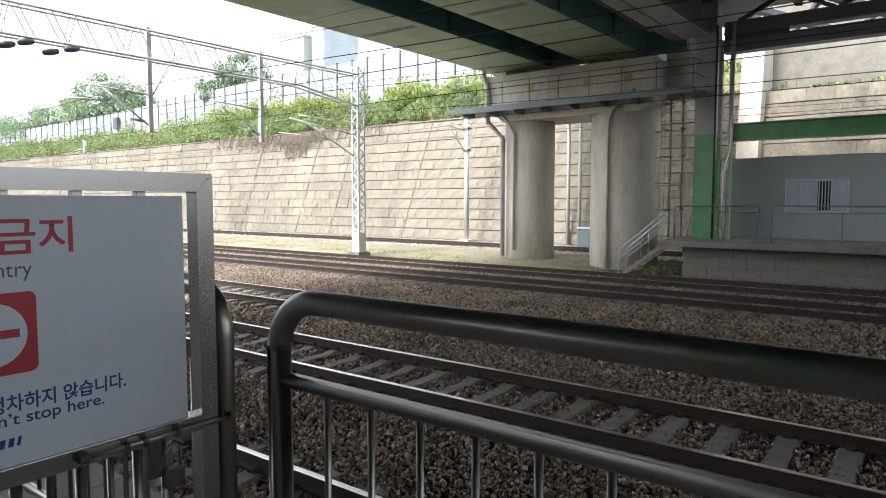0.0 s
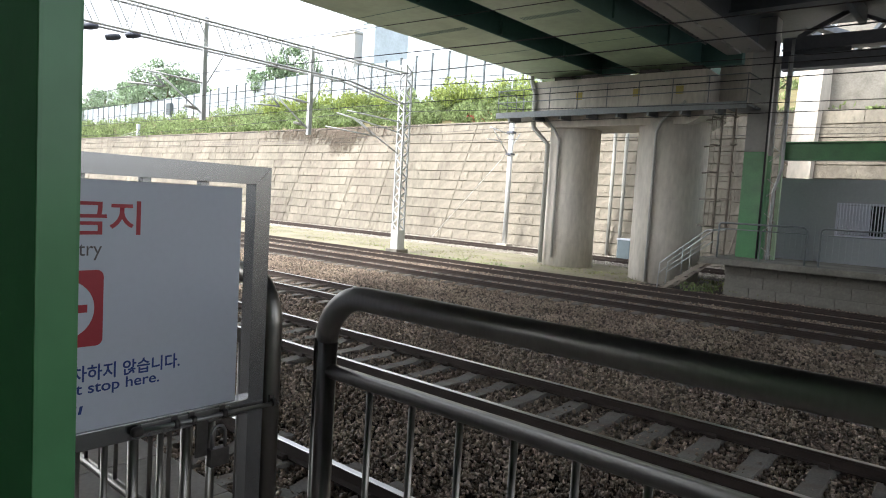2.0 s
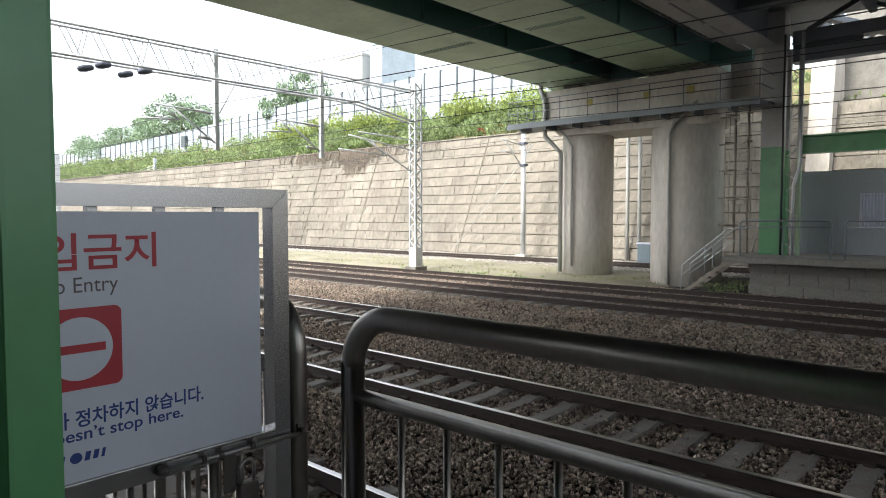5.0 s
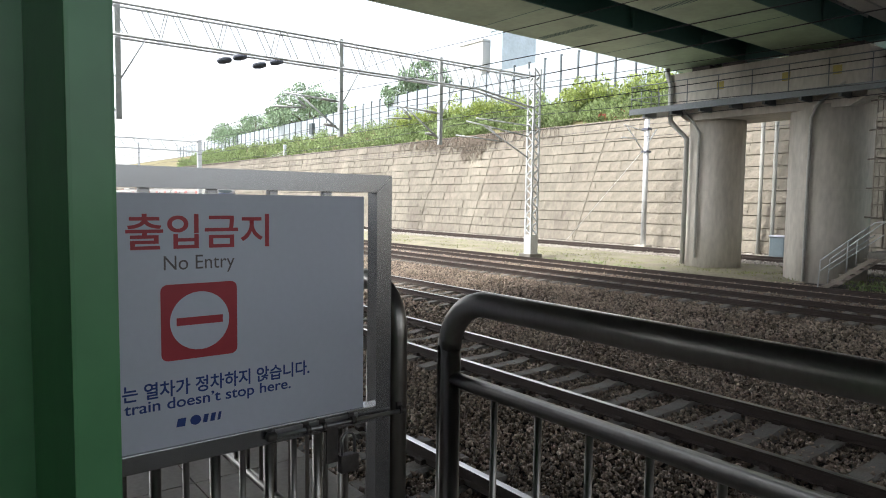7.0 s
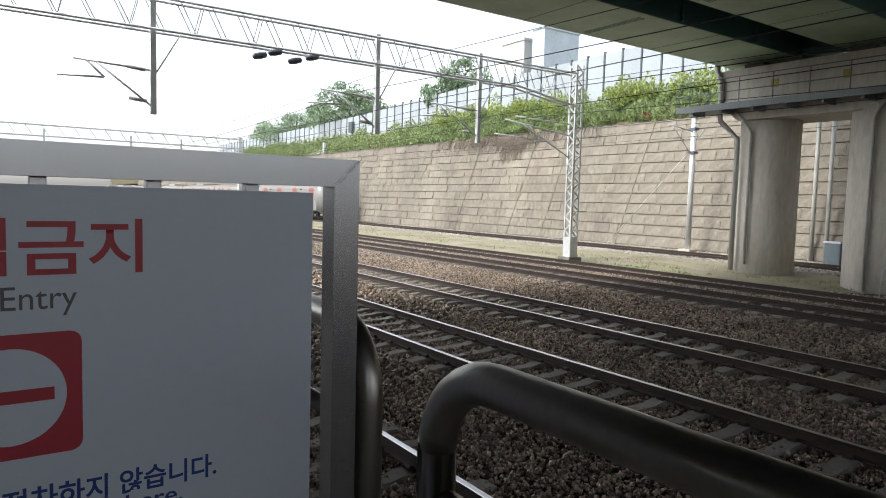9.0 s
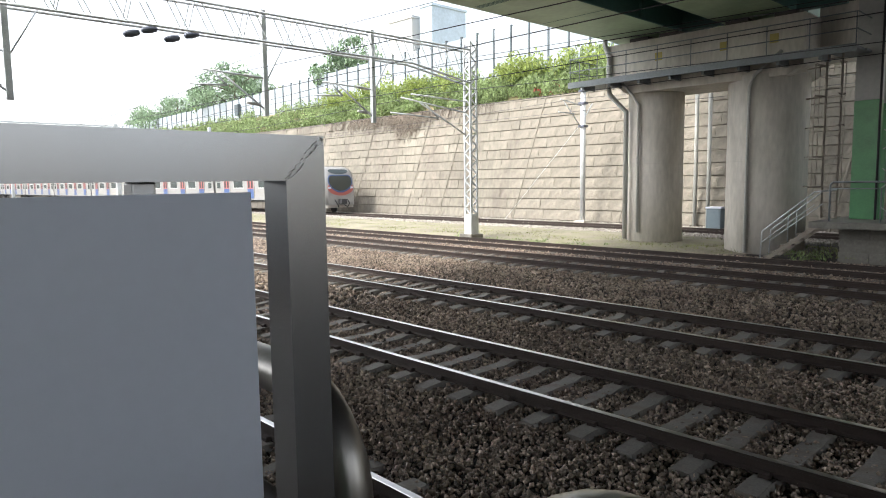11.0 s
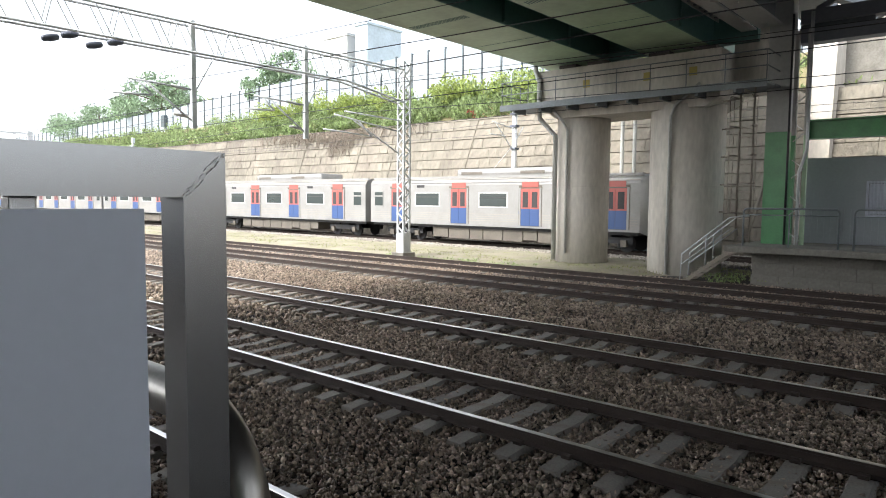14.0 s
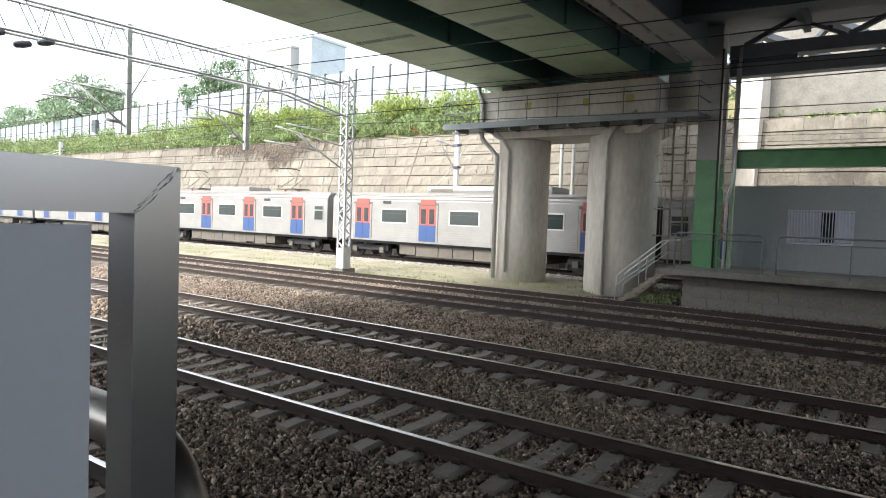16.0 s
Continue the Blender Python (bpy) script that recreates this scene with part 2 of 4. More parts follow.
def prism(bm, profile, axis, lo, hi):
    """A profile of (u, v) swept along an axis; for x the profile is (y, z), for y (x, z), for z (x, y)."""
    def at(u, v, w):
        return {"x": (w, u, v), "y": (u, w, v), "z": (u, v, w)}[axis]
    r = [[bm.verts.new(at(u, v, w)) for u, v in profile] for w in (lo, hi)]
    bm.faces.new(r[0][::-1])
    bm.faces.new(r[1])
    k = len(profile)
    for i in range(k):
        bm.faces.new((r[0][i], r[0][(i + 1) % k], r[1][(i + 1) % k], r[1][i]))


def mesh_of(name, bm, material):
    bmesh.ops.recalc_face_normals(bm, faces=bm.faces)
    me = bpy.data.meshes.new(name)
    bm.to_mesh(me)
    bm.free()
    for m in material if isinstance(material, (list, tuple)) else (material,):
        me.materials.append(m)
    return me


def part(name, bm, material, parent, label="", m=None):
    ob = new(name, mesh_of(name, bm, material))
    ob.parent = parent
    if m is not None:
        ob.matrix_basis = m
    return tagged(ob, label)


def whole(name, bm, material, label, category, group="", kind=""):
    return tagged(new(name, mesh_of(name, bm, material)), label, category, group, kind)


def thing(name, x, y, z, label, category, group="", kind=""):
    ob = new(name)
    ob.matrix_basis = pose(x, y, z)
    return tagged(ob, label, category, group, kind)


def BM():
    return bmesh.new()


def box_part(name, parent, material, x0, x1, y0, y1, z0, z1, bev=0.0, label=""):
    bm = BM()
    box(bm, x0, x1, y0, y1, z0, z1, bev)
    return part(name, bm, material, parent, label)


def beam_part(name, parent, material, a, b, w, h=None, label=""):
    bm = BM()
    beam(bm, a, b, w, h)
    return part(name, bm, material, parent, label)


def tube_part(name, parent, material, pts, rad, seg=10, label=""):
    bm = BM()
    tube(bm, pts, rad, seg)
    return part(name, bm, material, parent, label)


def arc(c, r, a0, a1, n, plane="xz"):
    out = []
    for i in range(n + 1):
        a = radians(a0 + (a1 - a0) * i / n)
        u, v = r * math.cos(a), r * math.sin(a)
        out.append({"xz": (c[0] + u, c[1], c[2] + v), "yz": (c[0], c[1] + u, c[2] + v), "xy": (c[0] + u, c[1] + v, c[2])}[plane])
    return out


# ---- ground and tracks ----
NEAR_RAILS = {"A": 2.12, "B": 6.3735, "C": 10.52}
T3, T3B, T4, T4Z = 16.65, 20.2, 30.15, 0.1


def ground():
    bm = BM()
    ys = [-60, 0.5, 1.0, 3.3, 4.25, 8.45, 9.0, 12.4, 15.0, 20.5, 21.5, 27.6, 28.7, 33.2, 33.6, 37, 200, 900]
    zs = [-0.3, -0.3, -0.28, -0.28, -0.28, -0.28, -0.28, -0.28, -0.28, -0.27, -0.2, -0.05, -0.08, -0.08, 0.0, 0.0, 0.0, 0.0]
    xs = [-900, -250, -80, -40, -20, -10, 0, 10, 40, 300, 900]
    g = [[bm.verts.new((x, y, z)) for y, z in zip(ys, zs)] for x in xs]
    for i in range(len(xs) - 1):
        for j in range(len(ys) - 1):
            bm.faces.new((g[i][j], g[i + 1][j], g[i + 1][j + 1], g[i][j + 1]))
    return whole("ground", bm, M_EARTH, "gravel ballast bed of a railway cutting, darkened as the shade between stones", "ground", kind="structure")


ground()

RAIL_PROFILE = [(-0.066, -0.15), (0.066, -0.15), (0.066, -0.138), (0.012, -0.118), (0.010, -0.045), (0.034, -0.034), (0.034, -0.006), (0.030, 0.0),
                (-0.030, 0.0), (-0.034, -0.006), (-0.034, -0.034), (-0.010, -0.045), (-0.012, -0.118), (-0.066, -0.138)]


def rail_mesh(x0, x1, shine):
    bm = BM()
    prism(bm, RAIL_PROFILE, "x", x0, x1)
    for f in bm.faces:
        if shine and f.calc_center_median().z > -0.007 and abs(f.calc_center_median().y) < 0.033:
            f.material_index = 1
    return mesh_of("rail", bm, [M_RAIL, M_RAILTOP])


RAIL_SHINY, RAIL_DULL = rail_mesh(-260, 60, True), rail_mesh(-260, 60, False)


def sleeper_mesh():
    bm = BM()
    prof = [(-1.2, -0.34), (1.2, -0.34), (1.2, -0.17), (0.95, -0.15), (0.55, -0.15), (0.4, -0.18), (-0.4, -0.18), (-0.55, -0.15), (-0.95, -0.15), (-1.2, -0.17)]
    lo = [(-0.13, u, v) for u, v in prof]
    r = []
    for sx, inset in ((-0.13, 0.0), (-0.10, 1.0), (0.10, 1.0), (0.13, 0.0)):
        r.append([bm.verts.new((sx, u, v if inset or v < -0.3 else v - 0.06)) for _, u, v in lo])
    for a, b in zip(r, r[1:]):
        for k in range(len(prof)):
            bm.faces.new((a[k], a[(k + 1) % 10], b[(k + 1) % 10], b[k]))
    bm.faces.new(r[0][::-1])
    bm.faces.new(r[-1])
    return mesh_of("sleeper", bm, M_SLEEPER)


SLEEPER = sleeper_mesh()


def clip_mesh():
    bm = BM()
    prism(bm, [(-0.12, -0.15), (-0.125, -0.11), (-0.1, -0.095), (-0.065, -0.1), (-0.05, -0.132), (0.05, -0.132), (0.065, -0.1), (0.1, -0.095), (0.125, -0.11), (0.12, -0.15)], "x", -0.05, 0.05)
    return mesh_of("rail_clip", bm, M_RAIL)


CLIP = clip_mesh()


def track(y, z, shiny, x0, x1, clips, label):
    t = thing("railway_track", 0, y, z, label, "railway track", "parallel tracks")
    for s in (-1, 1):
        r = new("rail", RAIL_SHINY if shiny else RAIL_DULL)
        r.parent = t
        r.matrix_basis = pose(0, s * 0.7535, 0)
        tagged(r, "worn steel rail with a polished head" if shiny else "dull brown rusty steel rail")
    n = int((x1 - x0) / 0.61)
    for i in range(n):
        s = new("sleeper", SLEEPER)
        s.parent = t
        s.matrix_basis = pose(x0 + i * 0.61, random.uniform(-0.02, 0.02), random.uniform(-0.006, 0.004), 0, 0, random.uniform(-0.8, 0.8))
        if clips and -14 < x0 + i * 0.61 < 2:
            for k in (-1, 1):
                c = new("rail_clip", CLIP)
                c.parent = t
                c.matrix_basis = pose(x0 + i * 0.61, k * 0.7535, 0)
    return t


track(NEAR_RAILS["A"], 0, True, -14, 5, True, "ballasted track beside the platform edge")
track(NEAR_RAILS["B"], 0, True, -60, 5, True, "ballasted track with concrete sleepers and polished rails")
track(NEAR_RAILS["C"], 0, True, -60, 6, True, "ballasted track with concrete sleepers and dark rails")
track(T3, 0.02, False, -60, 6, False, "old rusty track along the far platform")
track(T3B, 0.0, False, -60, 6, False, "half-buried rusty track in front of the far platform")
track(T4, T4Z, False, -70, 6, False, "far track at the foot of the stone wall")


def stones(name, areas, count, size, seed, material, label):
    """Loose broken stones, each a distorted lump, over stretches (x0, x1, y0, y1, z)."""
    rng = np.random.default_rng(seed)
    base = np.array([(1, 0, 0), (-1, 0, 0), (0, 1, 0), (0, -1, 0), (0, 0, 1), (0, 0, -1)], float)
    tri = np.array([(0, 2, 4), (2, 1, 4), (1, 3, 4), (3, 0, 4), (2, 0, 5), (1, 2, 5), (3, 1, 5), (0, 3, 5)])
    a = np.array([(x1 - x0) * (y1 - y0) for x0, x1, y0, y1, _ in areas])
    which = rng.choice(len(areas), count, p=a / a.sum())
    ar = np.array(areas)[which]
    c = np.stack([rng.uniform(ar[:, 0], ar[:, 1]), rng.uniform(ar[:, 2], ar[:, 3]), ar[:, 4] + rng.normal(0, 0.018, count)], 1)
    v = base[None] * rng.uniform(0.55, 1.25, (count, 6, 1)) + rng.normal(0, 0.16, (count, 6, 3))
    q = rng.normal(size=(count, 4))
    q /= np.linalg.norm(q, axis=1, keepdims=True)
    w, x, y, z = q.T
    R = np.stack([1 - 2 * (y * y + z * z), 2 * (x * y - w * z), 2 * (x * z + w * y), 2 * (x * y + w * z), 1 - 2 * (x * x + z * z), 2 * (y * z - w * x),
                  2 * (x * z - w * y), 2 * (y * z + w * x), 1 - 2 * (x * x + y * y)], 1).reshape(-1, 3, 3)
    v = np.einsum("nij,nkj->nki", R, v * (size * rng.uniform(0.6, 1.3, count))[:, None, None]) + c[:, None]
    f = (tri[None] + 6 * np.arange(count)[:, None, None]).reshape(-1, 3)
    me = bpy.data.meshes.new(name)
    me.vertices.add(count * 6)
    me.vertices.foreach_set("co", v.reshape(-1))
    me.loops.add(len(f) * 3)
    me.loops.foreach_set("vertex_index", f.reshape(-1))
    me.polygons.add(len(f))
    me.polygons.foreach_set("loop_start", np.arange(0, len(f) * 3, 3))
    me.update(calc_edges=True)
    me.materials.append(material)
    return tagged(new(name, me), label, "gravel", kind="stuff")


stones("ballast_stones", [(-9, 2.5, 0.8, 5.1, -0.215), (-13, 3, 5.1, 7.65, -0.225), (-13, 3, 7.65, 9.3, -0.2)], 78000, 0.031, 3, M_STONE, "loose dark grey broken ballast stones between the rails")
stones("ballast_stones", [(-24, 4, 9.3, 11.75, -0.225), (-24, 4, 11.75, 15.4, -0.19), (-24, 4, 15.4, 17.9, -0.2), (-24, 4, 17.9, 22.6, -0.18)], 105000, 0.036, 4, M_STONE, "loose grey-brown ballast stones between distant rails")
stones("ballast_stones", [(-40, -9, 3.2, 7.65, -0.23), (-40, -13, 7.65, 9.4, -0.2), (-50, -24, 9.4, 11.75, -0.23), (-50, -24, 11.75, 22, -0.2)], 60000, 0.05, 5, M_STONE, "loose grey ballast stones far along the tracks")
stones("ballast_stones", [(-60, 2, 26.9, 27.6, 0.0), (-60, 2, 27.6, 28.9, -0.02), (-60, 2, 28.9, 31.6, -0.07), (-60, 2, 31.6, 33.2, -0.02)], 36000, 0.046, 6, M_STONE_P, "pale ballast stones along the far tracks")


def verge():
    bm = BM()
    xs = [-130 + 4 * i for i in range(30)]
    xs += [-11.5, -9.5]
    g = [[bm.verts.new((x, y, z - (0.22 if x > -10 else 0.1 if x > -12 else 0.0))) for y, z in ((21.6, -0.22), (22.1, -0.10), (23.2, 0.0), (25.4, 0.03), (27.2, 0.02))] for x in xs]
    for a, b in zip(g, g[1:]):
        for k in range(4):
            bm.faces.new((a[k], b[k], b[k + 1], a[k + 1]))
    whole("verge", bm, M_SAND, "dry sandy verge with sparse grass beside the track", "verge", kind="structure")
    rng = random.Random(12)
    bm = BM()
    for _ in range(16000):
        x, y = rng.uniform(-60, -6), rng.triangular(21.8, 27.4, 25.4)
        if noise.noise(Vector((x * 0.35, y * 0.7, 3.0))) < -0.05:
            continue
        h, a = rng.uniform(0.03, 0.11), rng.uniform(0, 6.3)
        q = Vector((x, y, -0.02))
        d = Vector((math.cos(a), math.sin(a), 0)) * 0.05
        v = [bm.verts.new(q - d * 0.4), bm.verts.new(q + d * 0.4), bm.verts.new(q + Vector((d.y, d.x, 0)) + Vector((0, 0, h)))]
        bm.faces.new(v)
    whole("verge_grass", bm, M_GRASS, "thin yellow-green grass on the verge", "grass", kind="stuff")


verge()


# ---- retaining wall ----
WALL_Y0, WALL_Y1, WALL_TOP = 33.3, 35.2, 7.9


def wall_y(z):
    return WALL_Y0 + (WALL_Y1 - WALL_Y0) * z / WALL_TOP


def retaining_wall():
    w = tagged(new("retaining_wall"), "battered stone block retaining wall with dark joints", "retaining wall", kind="structure")
    bm = BM()
    prism(bm, [(WALL_Y0 + 0.01 - 0.6 * (WALL_Y1 - WALL_Y0) / WALL_TOP, -0.6), (wall_y(WALL_TOP) + 0.01, WALL_TOP), (wall_y(WALL_TOP) + 1.2, WALL_TOP), (WALL_Y0 + 3, -0.6)], "x", -200, 60)
    part("wall_core", bm, M_JOINT, w)
    rng = random.Random(8)
    shapes = []
    for k in range(6):
        bm = BM()
        box(bm, -0.5, 0.5, -0.06, 0.06, -0.5, 0.5)
        for v in bm.verts:
            if v.co.y < 0:
                v.co.x *= rng.uniform(0.985, 0.998)
                v.co.z *= rng.uniform(0.955, 0.985)
                v.co.y -= rng.uniform(-0.01, 0.03)
        shapes.append(mesh_of("stone_block", bm, M_WALL))
    rest = BM()
    near = 0
    rows, dz = 12, WALL_TOP / 12
    lean = -math.degrees(math.atan2(WALL_Y1 - WALL_Y0, WALL_TOP))
    for r in range(rows):
        z = (r + 0.5) * dz
        x = -95 + rng.uniform(0, 0.6)
        while x < 14:
            ln = rng.uniform(0.7, 1.5)
            if -31 < x < -15 and near < 300:
                near += 1
                b = new("stone_block", shapes[rng.randrange(6)])
                b.parent = w
                b.matrix_basis = pose(x + ln / 2, wall_y(z), z, lean) @ Matrix.Diagonal((ln - 0.003, 1, dz - 0.02, 1))
            else:
                y = wall_y(z) + rng.uniform(-0.02, 0.02)
                t = Matrix.Translation((x + ln / 2, y, z)) @ Euler((radians(lean), 0, 0)).to_matrix().to_4x4()
                q = []
                for sx, sz, sy in ((-1, -1, 1), (1, -1, 1), (1, 1, 1), (-1, 1, 1), (-1, -1, -1), (1, -1, -1), (1, 1, -1), (-1, 1, -1)):
                    k = 1.0 if sy > 0 else rng.uniform(0.975, 1.0)
                    q.append(rest.verts.new(t @ Vector((sx * (ln / 2 - 0.0015) * (1 - (1 - k) * 0.3), sy * 0.06 + (rng.uniform(-0.035, 0.02) if sy < 0 else 0), sz * (dz / 2 - 0.01) * (k - 0.01)))))
                for fi in ((4, 5, 6, 7), (0, 1, 5, 4), (1, 2, 6, 5), (2, 3, 7, 6), (3, 0, 4, 7)):
                    rest.faces.new([q[i] for i in fi])
            x += ln
    tagged(part("stone_courses", rest, M_WALL, w, "rough stone blocks in level courses"), kind="stuff")
    for px in (-48, -41, -37.2, -30, -22, -11):
        beam_part("wall_rib", w, M_WALL, (px, wall_y(0) - 0.05, 0), (px + 1.3, wall_y(WALL_TOP) - 0.05, WALL_TOP), 0.12, 0.08)
    box_part("coping", w, M_WALL, -200, -8.6, wall_y(WALL_TOP) - 0.12, wall_y(WALL_TOP) + 0.5, WALL_TOP, WALL_TOP + 0.12)
    bm = BM()
    prism(bm, [(33.0, -0.3), (34.8, 12.0), (36.6, 12.0), (36.6, -0.3)], "x", -8.65, -7.65)
    part("buttress", bm, M_CONC, w, "pale concrete buttress")
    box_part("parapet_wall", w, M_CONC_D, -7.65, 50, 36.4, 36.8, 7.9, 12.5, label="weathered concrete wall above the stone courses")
    return w


retaining_wall()


def dry_creepers():
    rng = random.Random(21)
    bm = BM()
    for _ in range(360):
        x = rng.choice((rng.gauss(-47.5, 2.4), rng.gauss(-42.3, 1.3), rng.uniform(-52, -33)))
        ln = rng.uniform(0.3, 1.0) * (2.6 if abs(x + 42.3) < 1.5 else 1.5)
        z = WALL_TOP + 0.15
        pts = []
        for k in range(5):
            zz = z - ln * k / 4
            pts.append((x + 0.08 * k * rng.uniform(-1.2, 0.6), wall_y(zz) - 0.13 - rng.uniform(0, 0.08), zz))
        tube(bm, pts, [0.02, 0.022, 0.02, 0.014, 0.006], 3)
    whole("dry_creepers", bm, M_TWIG, "dry brown creepers hanging down the wall", "creeper", kind="stuff")
    for x in (-17.35, -16.65):
        p = thing("wall_pipe", x, 0, 0, "pale vertical drain pipe on the stone wall", "pipe", "wall pipes")
        tube_part("pipe", p, M_PVC, [(0, 33.1, 0), (0, 33.1, 7.9)], 0.1, 10)
    c = thing("utility_cabinet", -15.85, 32.3, 0.0, "small grey-blue trackside utility cabinet", "cabinet")
    box_part("body", c, M_CYAN, -0.36, 0.36, -0.3, 0.3, 0.0, 1.0, 0.02)
    box_part("lid", c, M_PANEL, -0.4, 0.4, -0.35, 0.35, 1.0, 1.08, 0.02, "pale lid")
    box_part("door", c, M_CYAN, -0.3, 0.3, -0.32, -0.3, 0.1, 0.92)


dry_creepers()


def bank():
    bm = BM()
    prism(bm, [(35.9, 7.7), (36.2, 7.95), (42.3, 11.1), (60, 11.2), (300, 12), (300, 5), (36.5, 5)], "x", -260, -8.7)
    return whole("earth_bank", bm, M_SOIL, "overgrown earth bank above the stone wall", "bank", kind="structure")


bank()


def leaves(bm, rng, c, r, n, size):
    """n small folded leaves in an uneven clump about c."""
    for _ in range(n):
        while True:
            p = Vector((rng.uniform(-1, 1), rng.uniform(-1, 1), rng.uniform(-1, 1)))
            if 0.2 < p.length < 1:
                break
        p = Vector(c) + Vector((p.x * r[0], p.y * r[1], p.z * r[2]))
        e = Euler((rng.uniform(0, 6.3), rng.uniform(0, 6.3), rng.uniform(0, 6.3))).to_matrix()
        s = size * rng.uniform(0.6, 1.4)
        q = [bm.verts.new(p + e @ Vector(k) * s) for k in ((-1, 0, 0), (0, -0.45, 0.12), (1, 0, 0), (0, 0.45, 0.12))]
        bm.faces.new((q[0], q[1], q[2]))
        bm.faces.new((q[0], q[2], q[3]))


def hedge():
    rng = random.Random(4)
    for k, (x0, x1, m, n, lab) in enumerate(((-130, -60, M_LEAF, 34000, "bright green shrubs along the top of the wall"), (-60, -36, M_LEAF, 30000, "dense green creepers hanging over the wall top"),
                                            (-36, -14, M_LEAF, 28000, "leafy green shrubs above the stone wall"), (-14, 12, M_LEAF, 3500, "low green weeds on the wall top"))):
        bm = BM()
        clumps = int((x1 - x0) * 4.5)
        for i in range(clumps):
            x, y = rng.uniform(x0, x1), rng.uniform(35.4, 41.5)
            low = x > -14
            h = (0.25 if low else 0.95) * rng.uniform(0.5, 1.25)
            z = 7.95 + max(0, y - 36.2) * 0.52 + h * 0.5
            leaves(bm, rng, (x, y, z), (rng.uniform(0.6, 1.2), 0.7, h), n // clumps, 0.14)
        tagged(whole("hedge", bm, m, lab, "hedge", "hedges on the bank"), kind="stuff")
    for x0, x1, z0, m, lab in ((-38, -17, 10.4, M_LEAF_Y, "yellow-green young shrubs behind the wall"), (-60, -40, 10.5, M_LEAF_Y, "yellow-green shrubs at the barrier's foot")):
        bm = BM()
        for i in range(60):
            leaves(bm, rng, (rng.uniform(x0, x1), rng.uniform(38, 41.8), z0 + rng.uniform(-0.4, 1.0)), (0.7, 0.6, rng.uniform(0.5, 1.1)), 110, 0.13)
        tagged(whole("shrub", bm, m, lab, "shrub", "shrubs on the bank"), kind="stuff")
    bm = BM()
    for i in range(5):
        leaves(bm, rng, (-30.2 + i * 0.4, 36.2, 8.5 + rng.uniform(-0.2, 0.3)), (0.3, 0.3, 0.22), 12, 0.09)
    whole("red_shrub", bm, M_LEAF_R, "small shrub with red young leaves", "shrub", kind="stuff")


hedge()


def noise_barrier():
    f = tagged(new("noise_barrier"), "tall grey panelled noise barrier with dark posts", "barrier", kind="structure")
    pm = BM()
    box(pm, -0.88, 0.88, -0.05, 0.05, -4.6, 0.0)
    panel = mesh_of("barrier_panel", pm, M_BARRIER)
    pm = BM()
    box(pm, -0.07, 0.07, -0.12, 0.1, -4.8, 0.15)
    post = mesh_of("barrier_post", pm, M_POST)
    for i in range(74):
        x = -150 + i * 1.93
        z = float(np.interp(x, (-150, -113, -85, -68, -57, -40, -8), (13.2, 13.55, 13.95, 14.6, 14.87, 15.15, 15.3)))
        for nm, me, dx in (("barrier_panel", panel, 0.965), ("barrier_post", post, 0)):
            o = new(nm, me)
            o.parent = f
            o.matrix_basis = pose(x + dx, 42.6, z)


noise_barrier()


def wall_top_items():
    b = thing("control_box", -86.3, 42.3, 11.7, "small dark control box hung on the noise barrier", "box")
    box_part("case", b, M_POST, -0.5, 0.5, -0.25, 0.2, 0.0, 1.5, 0.03)
    p = thing("marker_post", -80.8, 35.7, 7.6, "short white post on top of the wall", "post")
    box_part("shaft", p, M_PANEL, -0.16, 0.16, -0.16, 0.16, 0.0, 1.9, 0.02)
    for k in range(3):
        tube_part("arm", p, M_GALV, [(0, 0, 0.5 + 0.3 * k), (-2.5 - k, 0, 0.4 + 0.1 * k)], 0.04, 6)


wall_top_items()


def tree(x, y, z, h, spread, material, seed, n, label):
    rng = random.Random(seed)
    t = thing("tree", x, y, z, label, "tree", "trees behind the barrier")
    bm = BM()
    tube(bm, [(0, 0, -0.3), (0.1, 0, h * 0.25), (-0.1, 0.1, h * 0.55), (0.05, 0, h * 0.85)], [0.035 * h, 0.028 * h, 0.018 * h, 0.006 * h], 8)
    for i in range(9):
        a, zz = rng.uniform(0, 6.3), rng.uniform(0.35, 0.7) * h
        e = Vector((math.cos(a) * spread * 0.7, math.sin(a) * spread * 0.7, zz + rng.uniform(0.1, 0.25) * h))
        tube(bm, [(0, 0, zz), tuple(e * 0.5 + Vector((0, 0, zz * 0.52))), tuple(e)], [0.012 * h, 0.008 * h, 0.003 * h], 5)
    part("trunk", bm, M_BARK, t)
    bm = BM()
    for i in range(70):
        a, rr = rng.uniform(0, 6.3), spread * math.sqrt(rng.uniform(0.02, 1))
        zz = h * (0.42 + 0.55 * rng.uniform(0, 1) * (1 - 0.55 * (rr / spread) ** 2))
        k = spread * rng.uniform(0.16, 0.3)
        leaves(bm, rng, (rr * math.cos(a), rr * math.sin(a), zz), (k, k, k * 0.7), n, 0.019 * h)
    part("crown", bm, material, t)
    return t


